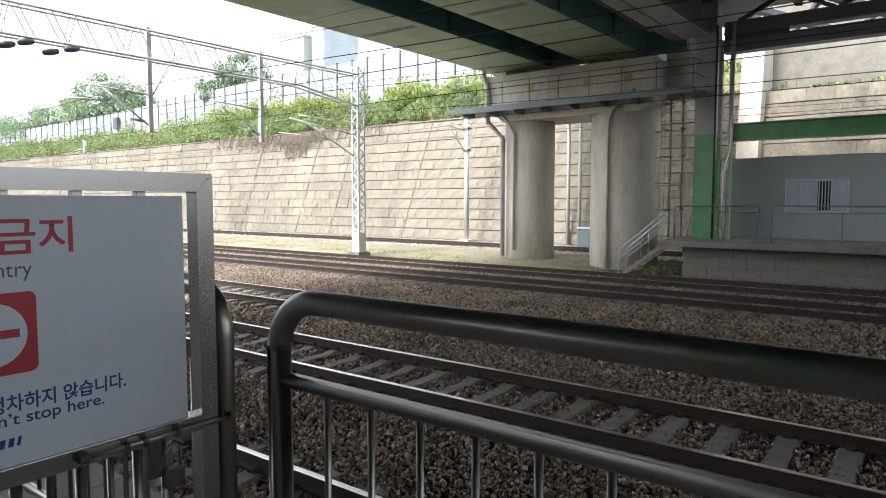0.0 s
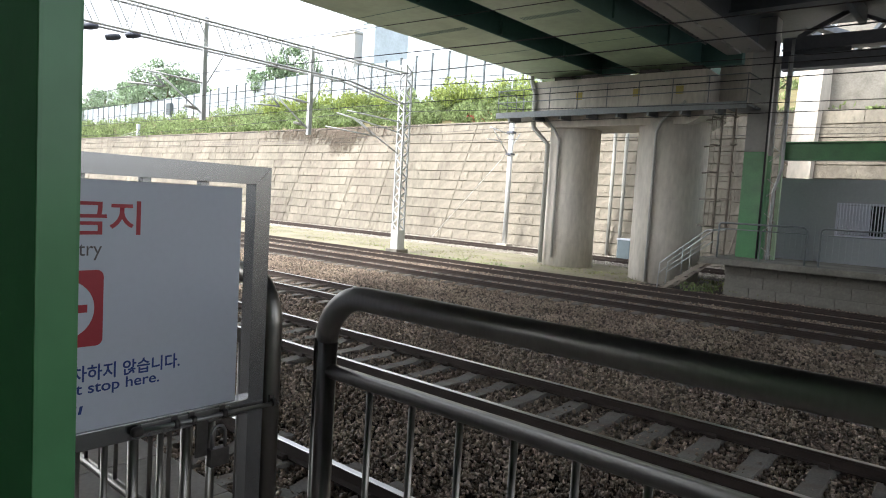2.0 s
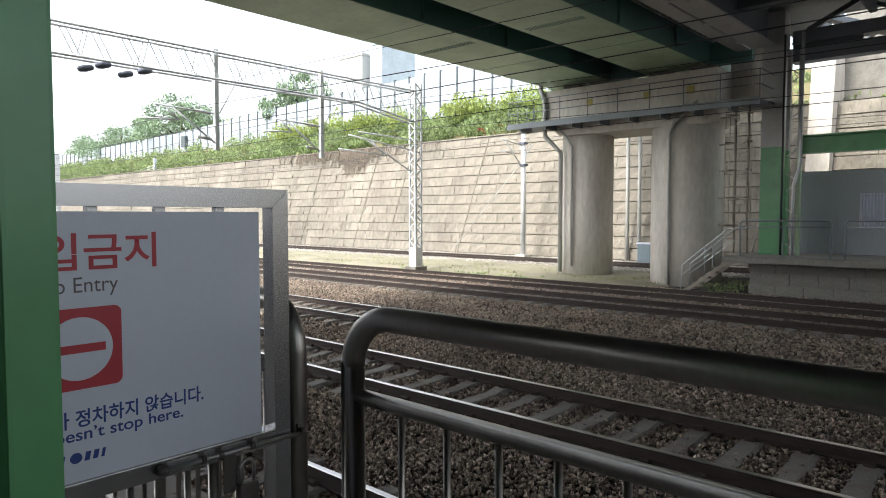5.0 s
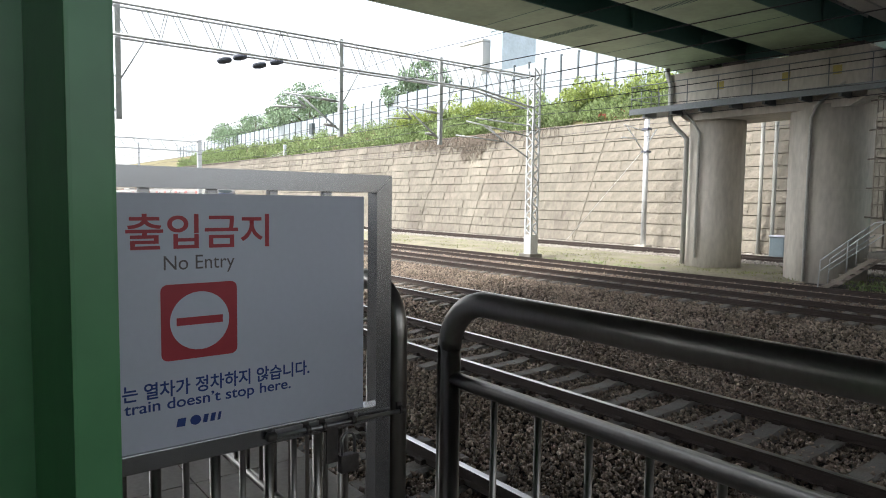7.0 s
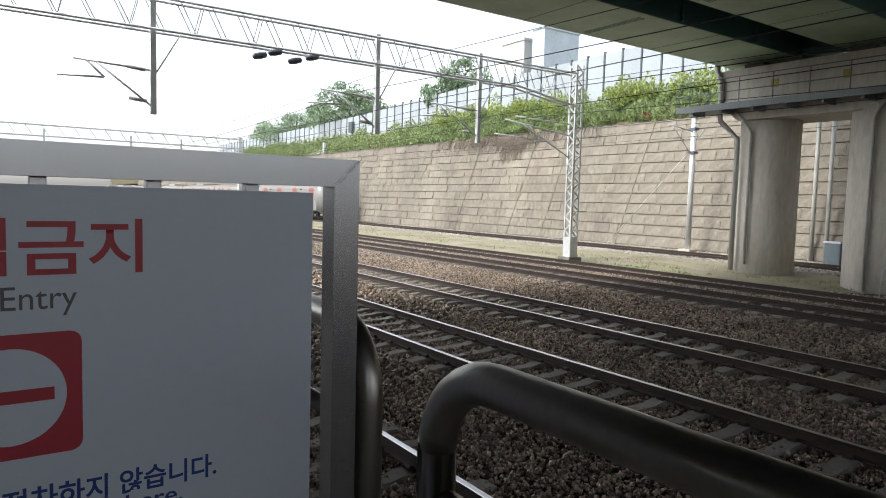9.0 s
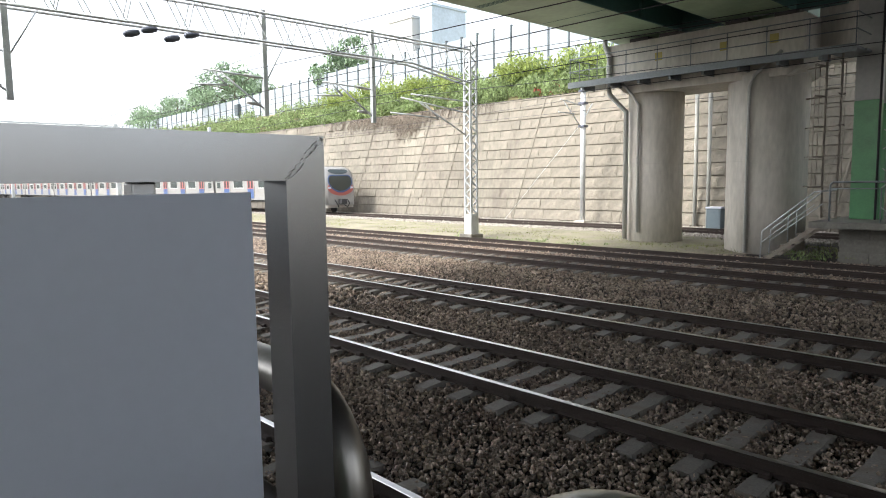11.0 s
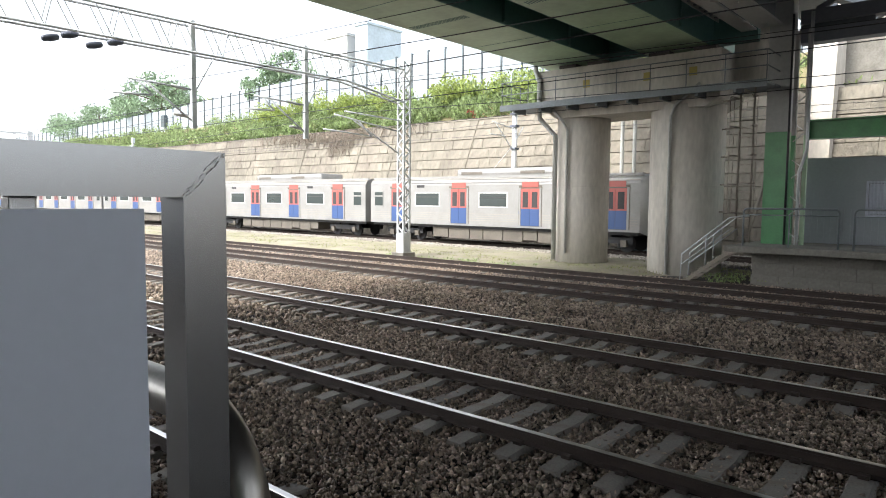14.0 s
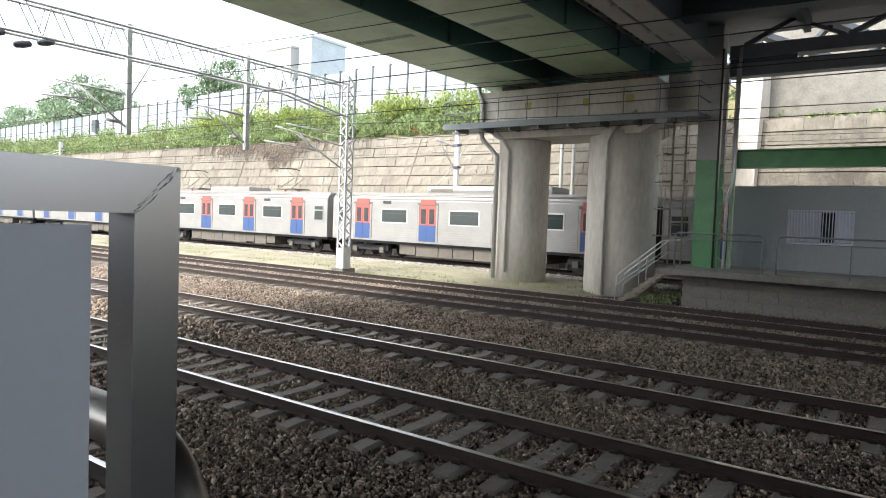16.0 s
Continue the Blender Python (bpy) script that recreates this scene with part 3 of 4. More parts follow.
tree(-95.5, 46.5, 9, 11.3, 6.6, M_LEAF_HAZE, 1, 150, "round leafy tree behind the noise barrier")
tree(-66.5, 46.5, 9.5, 10.2, 4.2, M_LEAF_HAZE, 2, 130, "dark leafy tree standing above the barrier")
tree(-118, 47, 8.5, 9.6, 6.5, M_LEAF_HAZE, 3, 130, "broad green tree beyond the barrier")
tree(-131, 49, 8.5, 9.4, 6.5, M_LEAF_HAZE, 5, 110, "broad green tree beyond the barrier")
tree(-37.5, 46, 10, 6.4, 2.2, M_LEAF_Y, 4, 70, "yellow-green sapling above the barrier")
tree(-43, 46.5, 10, 5.6, 2.0, M_LEAF_Y, 6, 70, "yellow-green sapling above the barrier")
tree(-79, 47, 9.5, 6.2, 3.2, M_LEAF_Y, 7, 70, "pale yellow-green tree behind the barrier")
tree(-107, 48, 9, 6.5, 4.0, M_LEAF_Y, 8, 70, "pale yellow-green tree behind the barrier")


def tower(x, y, w, d, h, m, label):
    t = thing("tower_block", x, y, 8, label, "building", "distant towers")
    box_part("wall", t, m, -w / 2, w / 2, -d / 2, d / 2, 0, h)
    wm = BM()
    box(wm, -0.55, 0.55, -0.06, 0.06, -0.7, 0.7)
    me = mesh_of("window", wm, M_TOWER)
    for i in range(int(h / 3) - 1):
        for j in range(int(w / 2.2)):
            o = new("window", me)
            o.parent = t
            o.matrix_basis = pose(-w / 2 + 1.3 + j * 2.2, -d / 2, 2.5 + i * 3)
    box_part("roof", t, m, -w / 2 - 0.3, w / 2 + 0.3, -d / 2 - 0.3, d / 2 + 0.3, h, h + 0.6)


tower(-137, 120, 9, 12, 36, M_TOWERW, "pale high-rise block with blue glass windows")
tower(-128.3, 121, 4.4, 12, 38, M_TOWER, "narrow blue glass high-rise block")


# ---- bridge and its pier ----
def pier():
    p = thing("bridge_pier", -12.3, 24.6, 0, "weathered concrete bridge pier with two round columns", "bridge pier")
    for dx, r in ((-2.65, 1.08), (1.71, 1.33)):
        bm = BM()
        tube(bm, [(dx, 0, -0.4), (dx, 0, 2.0), (dx, 0, 4.0), (dx, 0, 6.05)], r, 48)
        part("column", bm, M_CONC, p, "stained round concrete column")
        for z in (3.1,):
            bm = BM()
            tube(bm, [(dx, 0, z), (dx, 0, z + 0.02)], r + 0.004, 48)
            part("formwork_joint", bm, M_CONC, p)
    bm = BM()
    prism(bm, [(-4.1, 6.5), (-3.3, 5.9), (2.75, 5.9), (3.25, 6.2), (3.25, 7.85), (-4.1, 7.85)], "y", -1.25, 1.25)
    part("cap_beam", bm, M_CONC, p, "stained concrete cap beam")
    for dx in (-3.2, -1.9, 0.7, 2.4):
        box_part("bearing", p, M_DARKMET, dx - 0.4, dx + 0.4, -0.5, 0.5, 7.85, 8.15)
    for dx in (-1.9, 0.6, 2.3):
        box_part("plate", p, M_YELLOW, dx - 0.14, dx + 0.14, -1.262, -1.25, 7.0, 7.3, label="small yellow survey plate")
    for xs in ([(-4.2, -1.36, 8.1), (-4.2, -1.36, 7.9), (-4.0, -1.36, 7.4), (-4.0, -1.36, 6.2), (-3.95, -1.36, 5.9), (-3.35, -1.1, 5.2), (-3.35, -1.1, 0.1)],
               [(-3.4, -1.34, 6.3), (-2.95, -1.3, 5.8), (-2.75, -1.18, 5.4), (-2.75, -1.18, 0.4)], [(2.6, -1.36, 6.7), (1.75, -1.4, 6.0), (1.6, -1.42, 5.6), (1.6, -1.42, -0.1)]):
        tube_part("drain_pipe", p, M_PVC, xs, 0.1 if xs[0][0] < -4 else 0.055, 12, "grey plastic drain pipe")
    box_part("abutment_block", p, M_CONC, 3.2, 4.45, 0.25, 1.3, 6.45, 10.2, 0.02, "pale concrete block beside the girders")
    # service walkway round the cap
    w = thing("inspection_walkway", -12.3, 22.9, 6.35, "dark steel inspection walkway along the pier cap", "walkway")
    box_part("deck", w, M_WALK, -5.4, 5.0, -0.45, 0.4, 0, 0.07)
    box_part("edge_beam", w, M_WALK, -5.4, 5.0, -0.5, -0.44, -0.12, 0.12)
    for i in range(8):
        box_part("bracket", w, M_WALK, -4.8 + i * 1.25, -4.7 + i * 1.25, -0.4, 0.42, -0.22, -0.004)
    for i in range(9):
        x = -5.35 + i * 1.29
        tube_part("rail_post", w, M_WALK, [(x, -0.42, 0.07), (x, -0.42, 1.05)], 0.018, 6)
    for z in (0.55, 1.05):
        tube_part("hand_rail", w, M_WALK, [(-5.4, -0.42, z), (5.0, -0.42, z)], 0.02, 6)
        tube_part("hand_rail", w, M_WALK, [(-5.4, -0.42, z), (-5.4, 1.6, z)], 0.02, 6)
        tube_part("hand_rail", w, M_WALK, [(5.0, -0.42, z), (5.0, 1.0, z)], 0.02, 6)
    for y in (0.3, 1.0, 1.6):
        tube_part("rail_post", w, M_WALK, [(-5.4, y, 0.07), (-5.4, y, 1.05)], 0.018, 6)
    box_part("end_deck", w, M_WALK, -5.45, -4.2, 0.4, 1.7, 0, 0.07)
    box_part("end_deck", w, M_WALK, 4.1, 5.05, 0.4, 1.4, 0, 0.07)
    # caged ladder
    l = thing("caged_ladder", -8.05, 23.1, 1.2, "rusty caged steel ladder up to the pier walkway", "ladder")
    for s in (-0.22, 0.22):
        tube_part("stile", l, M_LADDER, [(s, 0, 0), (s, 0, 5.3)], 0.03, 6)
    for i in range(17):
        tube_part("rung", l, M_LADDER, [(-0.22, 0, 0.2 + i * 0.3), (0.22, 0, 0.2 + i * 0.3)], 0.014, 6)
    for i in range(5):
        z = 1.0 + i * 0.95
        tube_part("cage_hoop", l, M_LADDER, [(-0.22, 0, z)] + [(0.42 * math.sin(radians(a)), -0.38 + 0.42 * math.cos(radians(a)), z) for a in range(-130, 131, 26)][::1] + [(0.22, 0, z)], 0.014, 6)
        tube_part("wall_bracket", l, M_LADDER, [(-0.22, 0, z), (-0.9, 0.35, z)], 0.028, 6)
    for a in (-120, -60, 0, 60, 120):
        x, y = 0.42 * math.sin(radians(180 + a)), -0.38 + 0.42 * math.cos(radians(180 + a))
        tube_part("cage_bar", l, M_LADDER, [(x, y, 1.0), (x, y, 4.8)], 0.012, 6)


pier()


def bridge():
    b = tagged(new("steel_girder_bridge"), "green steel box girder bridge over the tracks", "bridge", kind="structure")
    y0, y1 = -30, 27.0
    for x0, x1, lab in ((-16.66, -13.85, "pale green box girder"), (-12.2, -9.75, "pale green box girder")):
        bm = BM()
        box(bm, x0, x1, y0, y1, 8.15, 10.4)
        part("box_girder", bm, M_GREEN, b, lab)
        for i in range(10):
            box_part("bottom_seam", b, M_GREEN_SHADE, x0 + 0.004, x1 - 0.004, y0 + 1.2 + i * 6.0, y0 + 1.22 + i * 6.0, 8.142, 8.15)
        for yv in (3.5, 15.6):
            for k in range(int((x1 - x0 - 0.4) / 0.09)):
                box_part("vent_slot", b, M_GREEN_SHADE, x0 + 0.22 + k * 0.09, x0 + 0.255 + k * 0.09, yv, yv + 0.3, 8.142, 8.15)
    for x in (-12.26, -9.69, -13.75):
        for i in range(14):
            box_part("web_stiffener", b, M_GREEN_SHADE, x - 0.05, x + 0.05, y0 + 2 + i * 4.1, y0 + 2.06 + i * 4.1, 8.2, 10.3)
    # thin dark sheets over the girder sides carry the shade between the girders
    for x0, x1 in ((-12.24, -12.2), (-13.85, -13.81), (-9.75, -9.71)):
        box_part("girder_web_shade", b, M_GREEN_SHADE, x0, x1, y0, y1, 8.16, 10.38)
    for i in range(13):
        box_part("cross_beam", b, M_GREEN_SHADE, -13.8, -12.25, y0 + 3 + i * 4.3, y0 + 3.3 + i * 4.3, 9.2, 9.7)
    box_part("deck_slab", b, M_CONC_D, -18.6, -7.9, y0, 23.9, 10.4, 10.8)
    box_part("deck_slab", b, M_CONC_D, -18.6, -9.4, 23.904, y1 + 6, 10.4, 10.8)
    box_part("parapet", b, M_CONC, -18.6, -18.3, y0, y1 + 6, 10.8, 11.9)
    # added dark panel closes the bright gap over the pier cap
    box_part("end_diaphragm", b, M_GREEN_SHADE, -16.8, -8.2, 24.4, 24.7, 8.16, 10.39)
    # plate girder beside the box girders
    # lit flange in light grey, shaded web in dark steel: light put into colour
    box_part("plate_girder", b, M_GREY_COL, -8.75, -8.25, y0, y1, 8.5, 8.56)
    box_part("plate_girder", b, M_STEEL_D, -8.52, -8.48, y0, y1, 8.56, 10.4)
    for i in range(40):
        box_part("cable_tray_rung", b, M_STEEL_D, -9.4, -8.8, 4 + i * 0.5, 4.12 + i * 0.5, 8.9, 8.94)
    for x in (-9.42, -8.78):
        box_part("cable_tray_side", b, M_GREY_COL, x - 0.02, x + 0.02, 3, 24, 8.86, 9.0)


bridge()


def station_roof():
    r = tagged(new("station_concourse"), "dark steel underside of the station building over the tracks", "station roof", kind="structure")
    # out of view, the deck's reach is sized to shade platform and near tracks
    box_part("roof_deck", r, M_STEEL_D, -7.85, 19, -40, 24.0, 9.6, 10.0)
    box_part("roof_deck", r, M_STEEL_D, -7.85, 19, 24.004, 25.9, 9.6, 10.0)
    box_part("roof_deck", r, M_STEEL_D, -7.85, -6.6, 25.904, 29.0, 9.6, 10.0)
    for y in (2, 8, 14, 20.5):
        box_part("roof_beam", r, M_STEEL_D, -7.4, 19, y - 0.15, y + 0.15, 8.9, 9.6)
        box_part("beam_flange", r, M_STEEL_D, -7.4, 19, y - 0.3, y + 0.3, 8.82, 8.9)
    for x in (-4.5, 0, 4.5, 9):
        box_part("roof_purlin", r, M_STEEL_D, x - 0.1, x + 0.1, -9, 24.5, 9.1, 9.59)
    # open truss along the edge of the deck: two deep chords, a gusset and diagonals
    for z0, z1 in ((7.82, 8.27), (8.45, 8.88)):
        box_part("truss_chord", r, M_CHORD, -6.85, 40, 24.3, 24.62, z0, z1, 0.015)
        box_part("chord_flange", r, M_CHORD, -6.85, 40, 24.2, 24.72, z0 - 0.03, z0 + 0.01)
    box_part("gusset", r, M_STEEL_D, -6.85, -4.75, 24.4, 24.44, 8.27, 8.45)
    for i in range(6):
        x = -6.4 + i * 3.1
        beam_part("truss_diagonal", r, M_CHORD, (x, 24.46, 8.88), (x + 1.5, 24.46, 9.6), 0.16)
        beam_part("truss_diagonal", r, M_CHORD, (x + 3.0, 24.46, 8.88), (x + 1.5, 24.46, 9.6), 0.12)
    # bracing left open to the sky beyond the deck
    for i in range(9):
        x = -6.6 + i * 2.6
        beam_part("roof_brace", r, M_STEEL_D, (x, 25.8, 9.75), (x + 2.6, 33.0, 9.75), 0.34, 0.22)
        beam_part("roof_brace", r, M_STEEL_D, (x + 2.6, 25.8, 9.6), (x, 33.0, 9.6), 0.16, 0.16)
    box_part("edge_purlin", r, M_STEEL_D, -6.6, 40, 29.2, 29.5, 9.7, 9.95)
    # same girder, its shaded web coloured dark under a light grey flange
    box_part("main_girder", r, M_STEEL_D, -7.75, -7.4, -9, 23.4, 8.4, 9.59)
    box_part("girder_flange", r, M_GREY_COL, -7.95, -7.2, -9, 23.6, 8.34, 8.4)
    for i in range(8):
        beam_part("hanger", r, M_GREY_COL, (-7.5, 2 + i * 3, 8.34), (-8.3, 2 + i * 3, 8.5), 0.07)


station_roof()


def far_platform():
    p = tagged(new("far_platform"), "weathered concrete far platform with a block-faced wall", "platform", kind="structure")
    box_part("platform_body", p, M_CONC_D, -7.6, 40, 22.75, 33, -0.4, 0.95)
    box_part("platform_slab", p, M_CONC_D, -8.2, 40, 21.75, 33, 0.95, 1.15, 0.02, "overhanging concrete platform slab")
    bm = BM()
    box(bm, -0.42, 0.42, -0.03, 0.03, -0.19, 0.19)
    me = mesh_of("wall_block", bm, M_CONC_D)
    for r in range(3):
        for i in range(20):
            o = new("wall_block", me)
            o.parent = p
            o.matrix_basis = pose(-7.2 + (r % 2) * 0.43 + i * 0.86, 22.735, 0.0 + r * 0.4 - 0.02)
    return p


far_platform()


def stair_weeds():
    rng = random.Random(31)
    bm = BM()
    for i in range(9):
        leaves(bm, rng, (rng.uniform(-8.9, -7.9), rng.uniform(22.3, 23.2), -0.12 + rng.uniform(0, 0.25)), (0.2, 0.2, 0.16), 22, 0.06)
    for i in range(40):
        leaves(bm, rng, (rng.uniform(-24, -15.5), rng.uniform(21.7, 22.5), -0.08), (0.25, 0.2, 0.08), 14, 0.05)
    whole("weeds", bm, M_LEAF, "low green weeds by the stair and the pier", "weeds", kind="stuff")


stair_weeds()


def railing(x0, x1, y, z, label):
    r = thing("platform_railing", x0, y, z, label, "railing", "railings on the far platform")
    ln = x1 - x0
    tube_part("top_rail", r, M_WALK, [(0, 0, 0), (0, 0, 1.05)] + arc((0.12, 0, 1.08), 0.12, 180, 90, 4) + arc((ln - 0.12, 0, 1.08), 0.12, 90, 0, 4) + [(ln, 0, 0)], 0.03, 8)
    tube_part("mid_rail", r, M_WALK, [(0, 0, 1.0), (ln, 0, 1.0)], 0.02, 6)
    for i in range(int(ln / 2)):
        tube_part("rail_post", r, M_WALK, [((i + 1) * ln / (int(ln / 2) + 1), 0, 0), ((i + 1) * ln / (int(ln / 2) + 1), 0, 1.0)], 0.02, 6)


railing(-7.75, -5.05, 22.15, 1.15, "grey tubular two-rail railing with rounded ends")
railing(-4.65, 1.2, 22.15, 1.15, "grey tubular two-rail railing with rounded ends")
railing(1.5, 8.0, 22.15, 1.15, "grey tubular two-rail railing with rounded ends")


def stairs():
    s = thing("platform_stairs", -8.2, 22.6, -0.2, "small steel stair from the platform end to the track", "stairs")
    for i in range(6):
        box_part("tread", s, M_LADDER, -0.25 - i * 0.25, -i * 0.25, -0.35, 0.35, 1.1 - i * 0.2, 1.13 - i * 0.2)
    for y in (-0.37, 0.37):
        beam_part("stringer", s, M_LADDER, (0.05, y, 1.15), (-1.6, y, -0.12), 0.04, 0.13)
        tube_part("hand_rail", s, M_GALV, [(0.4, y, 2.3), (0, y, 2.25), (-1.55, y, 0.95), (-1.6, y, 0.0)], 0.022, 8)
        tube_part("hand_rail", s, M_GALV, [(0.0, y, 1.85), (-1.55, y, 0.6)], 0.016, 8)
        tube_part("rail_post", s, M_GALV, [(-0.75, y, 0.6), (-0.75, y, 1.62)], 0.018, 6)


stairs()


def station_column(x, y, label):
    c = thing("station_column", x, y, 1.15, label, "column", "station columns")
    for z0, z1, m in ((0, 3.75, M_GREEN_COL), (3.75, 8.4, M_GREY_COL)):
        bm = BM()
        box(bm, -0.42, 0.28, -0.35, 0.3, z0, z1, 0.01)
        part("shaft", bm, m, c, "green painted lower shaft" if m == M_GREEN_COL else "grey painted upper shaft")
    return c


station_column(-7.25, 24.2, "steel column painted green below and grey above")


def frame_truss():
    t = thing("column_frame", -6.85, 23.9, 1.15, "green lattice frame with cable pipes beside the column", "steel frame")
    for x in (0.05, 0.42):
        box_part("upright", t, M_GREEN_COL if x < 0.3 else M_GREEN, x - 0.06, x + 0.06, -0.08, 0.08, 0, 3.6)
        box_part("upper_upright", t, M_GREY_COL, x - 0.06, x + 0.06, -0.08, 0.08, 3.6, 7.0)
    for i in range(11):
        z = 0.4 + i * 0.6
        beam_part("lacing", t, M_GREY_COL, (0.05, -0.09, z), (0.42, -0.09, z + 0.3 * (1 if i % 2 else -1)), 0.03)
    tube_part("cable_pipe", t, M_GALV, [(0.5, -0.2, 7.5), (0.5, -0.2, 3.1), (0.3, -0.2, 2.4), (0.3, -0.2, 0)], 0.055, 8)
    tube_part("cable_pipe", t, M_WIRE, [(-0.05, -0.25, 7.5), (-0.05, -0.25, 0)], 0.035, 8)
    b = thing("green_beam", -6.4, 24.0, 4.58, "deep green painted steel beam over the far platform", "beam")
    box_part("web", b, M_GREEN_COL, 0, 40, -0.05, 0.05, 0.05, 0.62)
    box_part("flange", b, M_GREEN_COL, 0, 40, -0.2, 0.2, 0.6, 0.65)
    box_part("flange", b, M_GREEN_COL, 0, 40, -0.2, 0.2, 0.03, 0.08)


frame_truss()


def shed():
    s = thing("platform_shed", -6.85, 25.6, 1.15, "grey clad platform cabin with a barred window", "cabin")
    box_part("wall", s, M_SHED, 0, 30, 0, 4, 0, 2.95)
    for i in range(150):
        box_part("cladding_rib", s, M_SHED, 0.1 + i * 0.2, 0.13 + i * 0.2, -0.02, 0.0, 0.0, 1.25)
    w = thing("barred_window", -4.86, 25.58, 3.26, "white barred window in the grey cabin wall", "window")
    box_part("pane", w, M_GLASS_D, 0, 1.9, -0.0, 0.015, -1.1, 0)
    for x0, x1, z0, z1 in ((-0.05, 1.95, -0.05, 0.02), (-0.05, 1.95, -1.15, -1.08), (-0.05, 0.02, -1.08, -0.05), (1.88, 1.95, -1.08, -0.05)):
        box_part("window_frame", w, M_PANEL, x0, x1, -0.06, 0.0, z0, z1)
    for i in range(19):
        tube_part("bar", w, M_PANEL, [(0.08 + i * 0.096, -0.12, -1.1), (0.08 + i * 0.096, -0.12, 0.0)], 0.018, 6)
    for x0, x1 in ((0.03, 0.98), (1.38, 1.87)):
        box_part("blind", w, M_PANEL, x0, x1, -0.02, -0.002, -1.07, -0.06)


shed()


# ---- overhead line ----
PX = -22.5


def portal():
    p = thing("catenary_portal", PX, 0, 0, "galvanised lattice portal carrying overhead line equipment", "catenary portal")
    for sx in (-0.18, 0.18):
        for sy in (-0.2, 0.2):
            beam_part("mast_leg", p, M_GALV, (sx, 21.6 + sy, 0.1), (sx, 21.6 + sy, 8.75), 0.075)
    for i in range(25):
        z = 1.0 + i * 0.31
        s = 1 if i % 2 else -1
        for sx in (-0.18, 0.18):
            beam_part("lacing", p, M_GALV, (sx, 21.6 - 0.2 * s, z), (sx, 21.6 + 0.2 * s, z + 0.31), 0.05)
        for sy in (-0.2, 0.2):
            beam_part("lacing", p, M_GALV, (-0.18 * s, 21.6 + sy, z), (0.18 * s, 21.6 + sy, z + 0.31), 0.05)
    box_part("mast_foot", p, M_GALV, -0.225, 0.225, 21.36, 21.84, 0.05, 1.0, 0.01)
    box_part("footing", p, M_CONC_D, -0.36, 0.36, 21.2, 22.0, -0.3, 0.1, 0.02, "weathered concrete footing")
    y0, y1 = -4.0, 21.4
    for z in (7.4, 8.35):
        for sx in (-0.22, 0.22):
            tube_part("chord", p, M_GALV, [(sx, y0, z), (sx, 18.0, z), (sx, y1, z if z > 8 else 6.9)], 0.045, 6)
    n = 27
    for i in range(n):
        ya, yb = y0 + (17.8 - y0 + 3.4) * i / n, y0 + (17.8 - y0 + 3.4) * (i + 0.5) / n
        for sx in (-0.22, 0.22):
            beam_part("web_bar", p, M_GALV, (sx, ya, 8.35), (sx, yb, 7.4), 0.026)
            if i % 2:
                beam_part("web_bar", p, M_GALV, (sx, yb, 7.4), (sx, yb + 0.25, 8.35), 0.026)
    for y in (11.33, 16.05, 3.65):
        # drop tubes and insulators take paler greys in place of the glare
        box_part("drop_tube", p, M_GALV, -0.08, 0.08, y - 0.08, y + 0.08, 4.9, 8.5)
        tube_part("strut", p, M_GALV, [(0, y, 6.0), (0.0, y + 0.8, 7.4)], 0.025, 6)
        for a, b in (((0, y, 6.2), (-0.35, y - 2.1, 6.36)), ((0, y, 5.1), (-0.25, y - 1.5, 6.3)), ((-0.42, y - 2.5, 5.85), (-0.22, y - 1.3, 5.88)), ((-0.23, y - 1.3, 5.88), (-0.3, y - 1.75, 6.32))):
            tube_part("cantilever", p, M_GALV, [a, b], 0.034, 6)
        for c in ((-0.08, y - 0.4, 6.23), (-0.07, y - 0.36, 5.3)):
            tube_part("insulator", p, M_GREY_COL, [(c[0], c[1] + 0.2, c[2] - 0.02), (c[0] - 0.06, c[1] - 0.3, c[2] + 0.04)], 0.055, 8)
    for a, b in (((0, 21.3, 5.6), (-0.6, 18.0, 6.1)), ((0, 21.3, 4.6), (-0.45, 18.9, 5.95)), ((-0.7, 17.5, 5.45), (-0.3, 19.9, 5.3)), ((0, 21.35, 6.1), (-0.4, 18.4, 6.25)), ((-0.3, 19.9, 5.3), (-0.4, 19.2, 5.9))):
        tube_part("cantilever", p, M_GALV, [a, b], 0.034, 6)
    for y, z in ((6.94, 7.12), (7.47, 7.3), (8.16, 7.12), (8.79, 7.32)):
        f = tube_part("floodlight", p, M_LAMP, [(0.0, y - 0.24, z - 0.06), (0, y - 0.2, z - 0.05), (0, y, z), (0, y + 0.2, z + 0.05), (0, y + 0.24, z + 0.05)], [0.04, 0.09, 0.115, 0.09, 0.04], 10, "dark floodlight hung on the truss")
    # pole with cantilever beside the far track
    q = thing("catenary_pole", -23.6, 32.0, 0, "pale steel pole with overhead line arms", "pole")
    tube_part("shaft", q, M_GALV, [(0, 0, 0), (0, 0, 7.7)], 0.15, 14)
    for a, b in (((0, -0.1, 6.7), (0.2, -2.4, 6.9)), ((0, -0.1, 5.4), (0.2, -2.1, 6.8)), ((0.2, -2.6, 6.2), (0.1, -1.0, 6.2)), ((0, 0.1, 6.0), (0, 0.9, 6.9))):
        tube_part("cantilever", q, M_GALV, [a, b], 0.03, 6)
    for z in (5.5, 6.8, 7.5):
        box_part("clamp", q, M_LAMP, -0.2, 0.2, -0.2, 0.2, z, z + 0.12)
    g = tube_part("guy_wire", q, M_GALV, [(-0.1, 0.3, 6.0), (-6.5, 0.6, 0.0)], 0.012, 5)
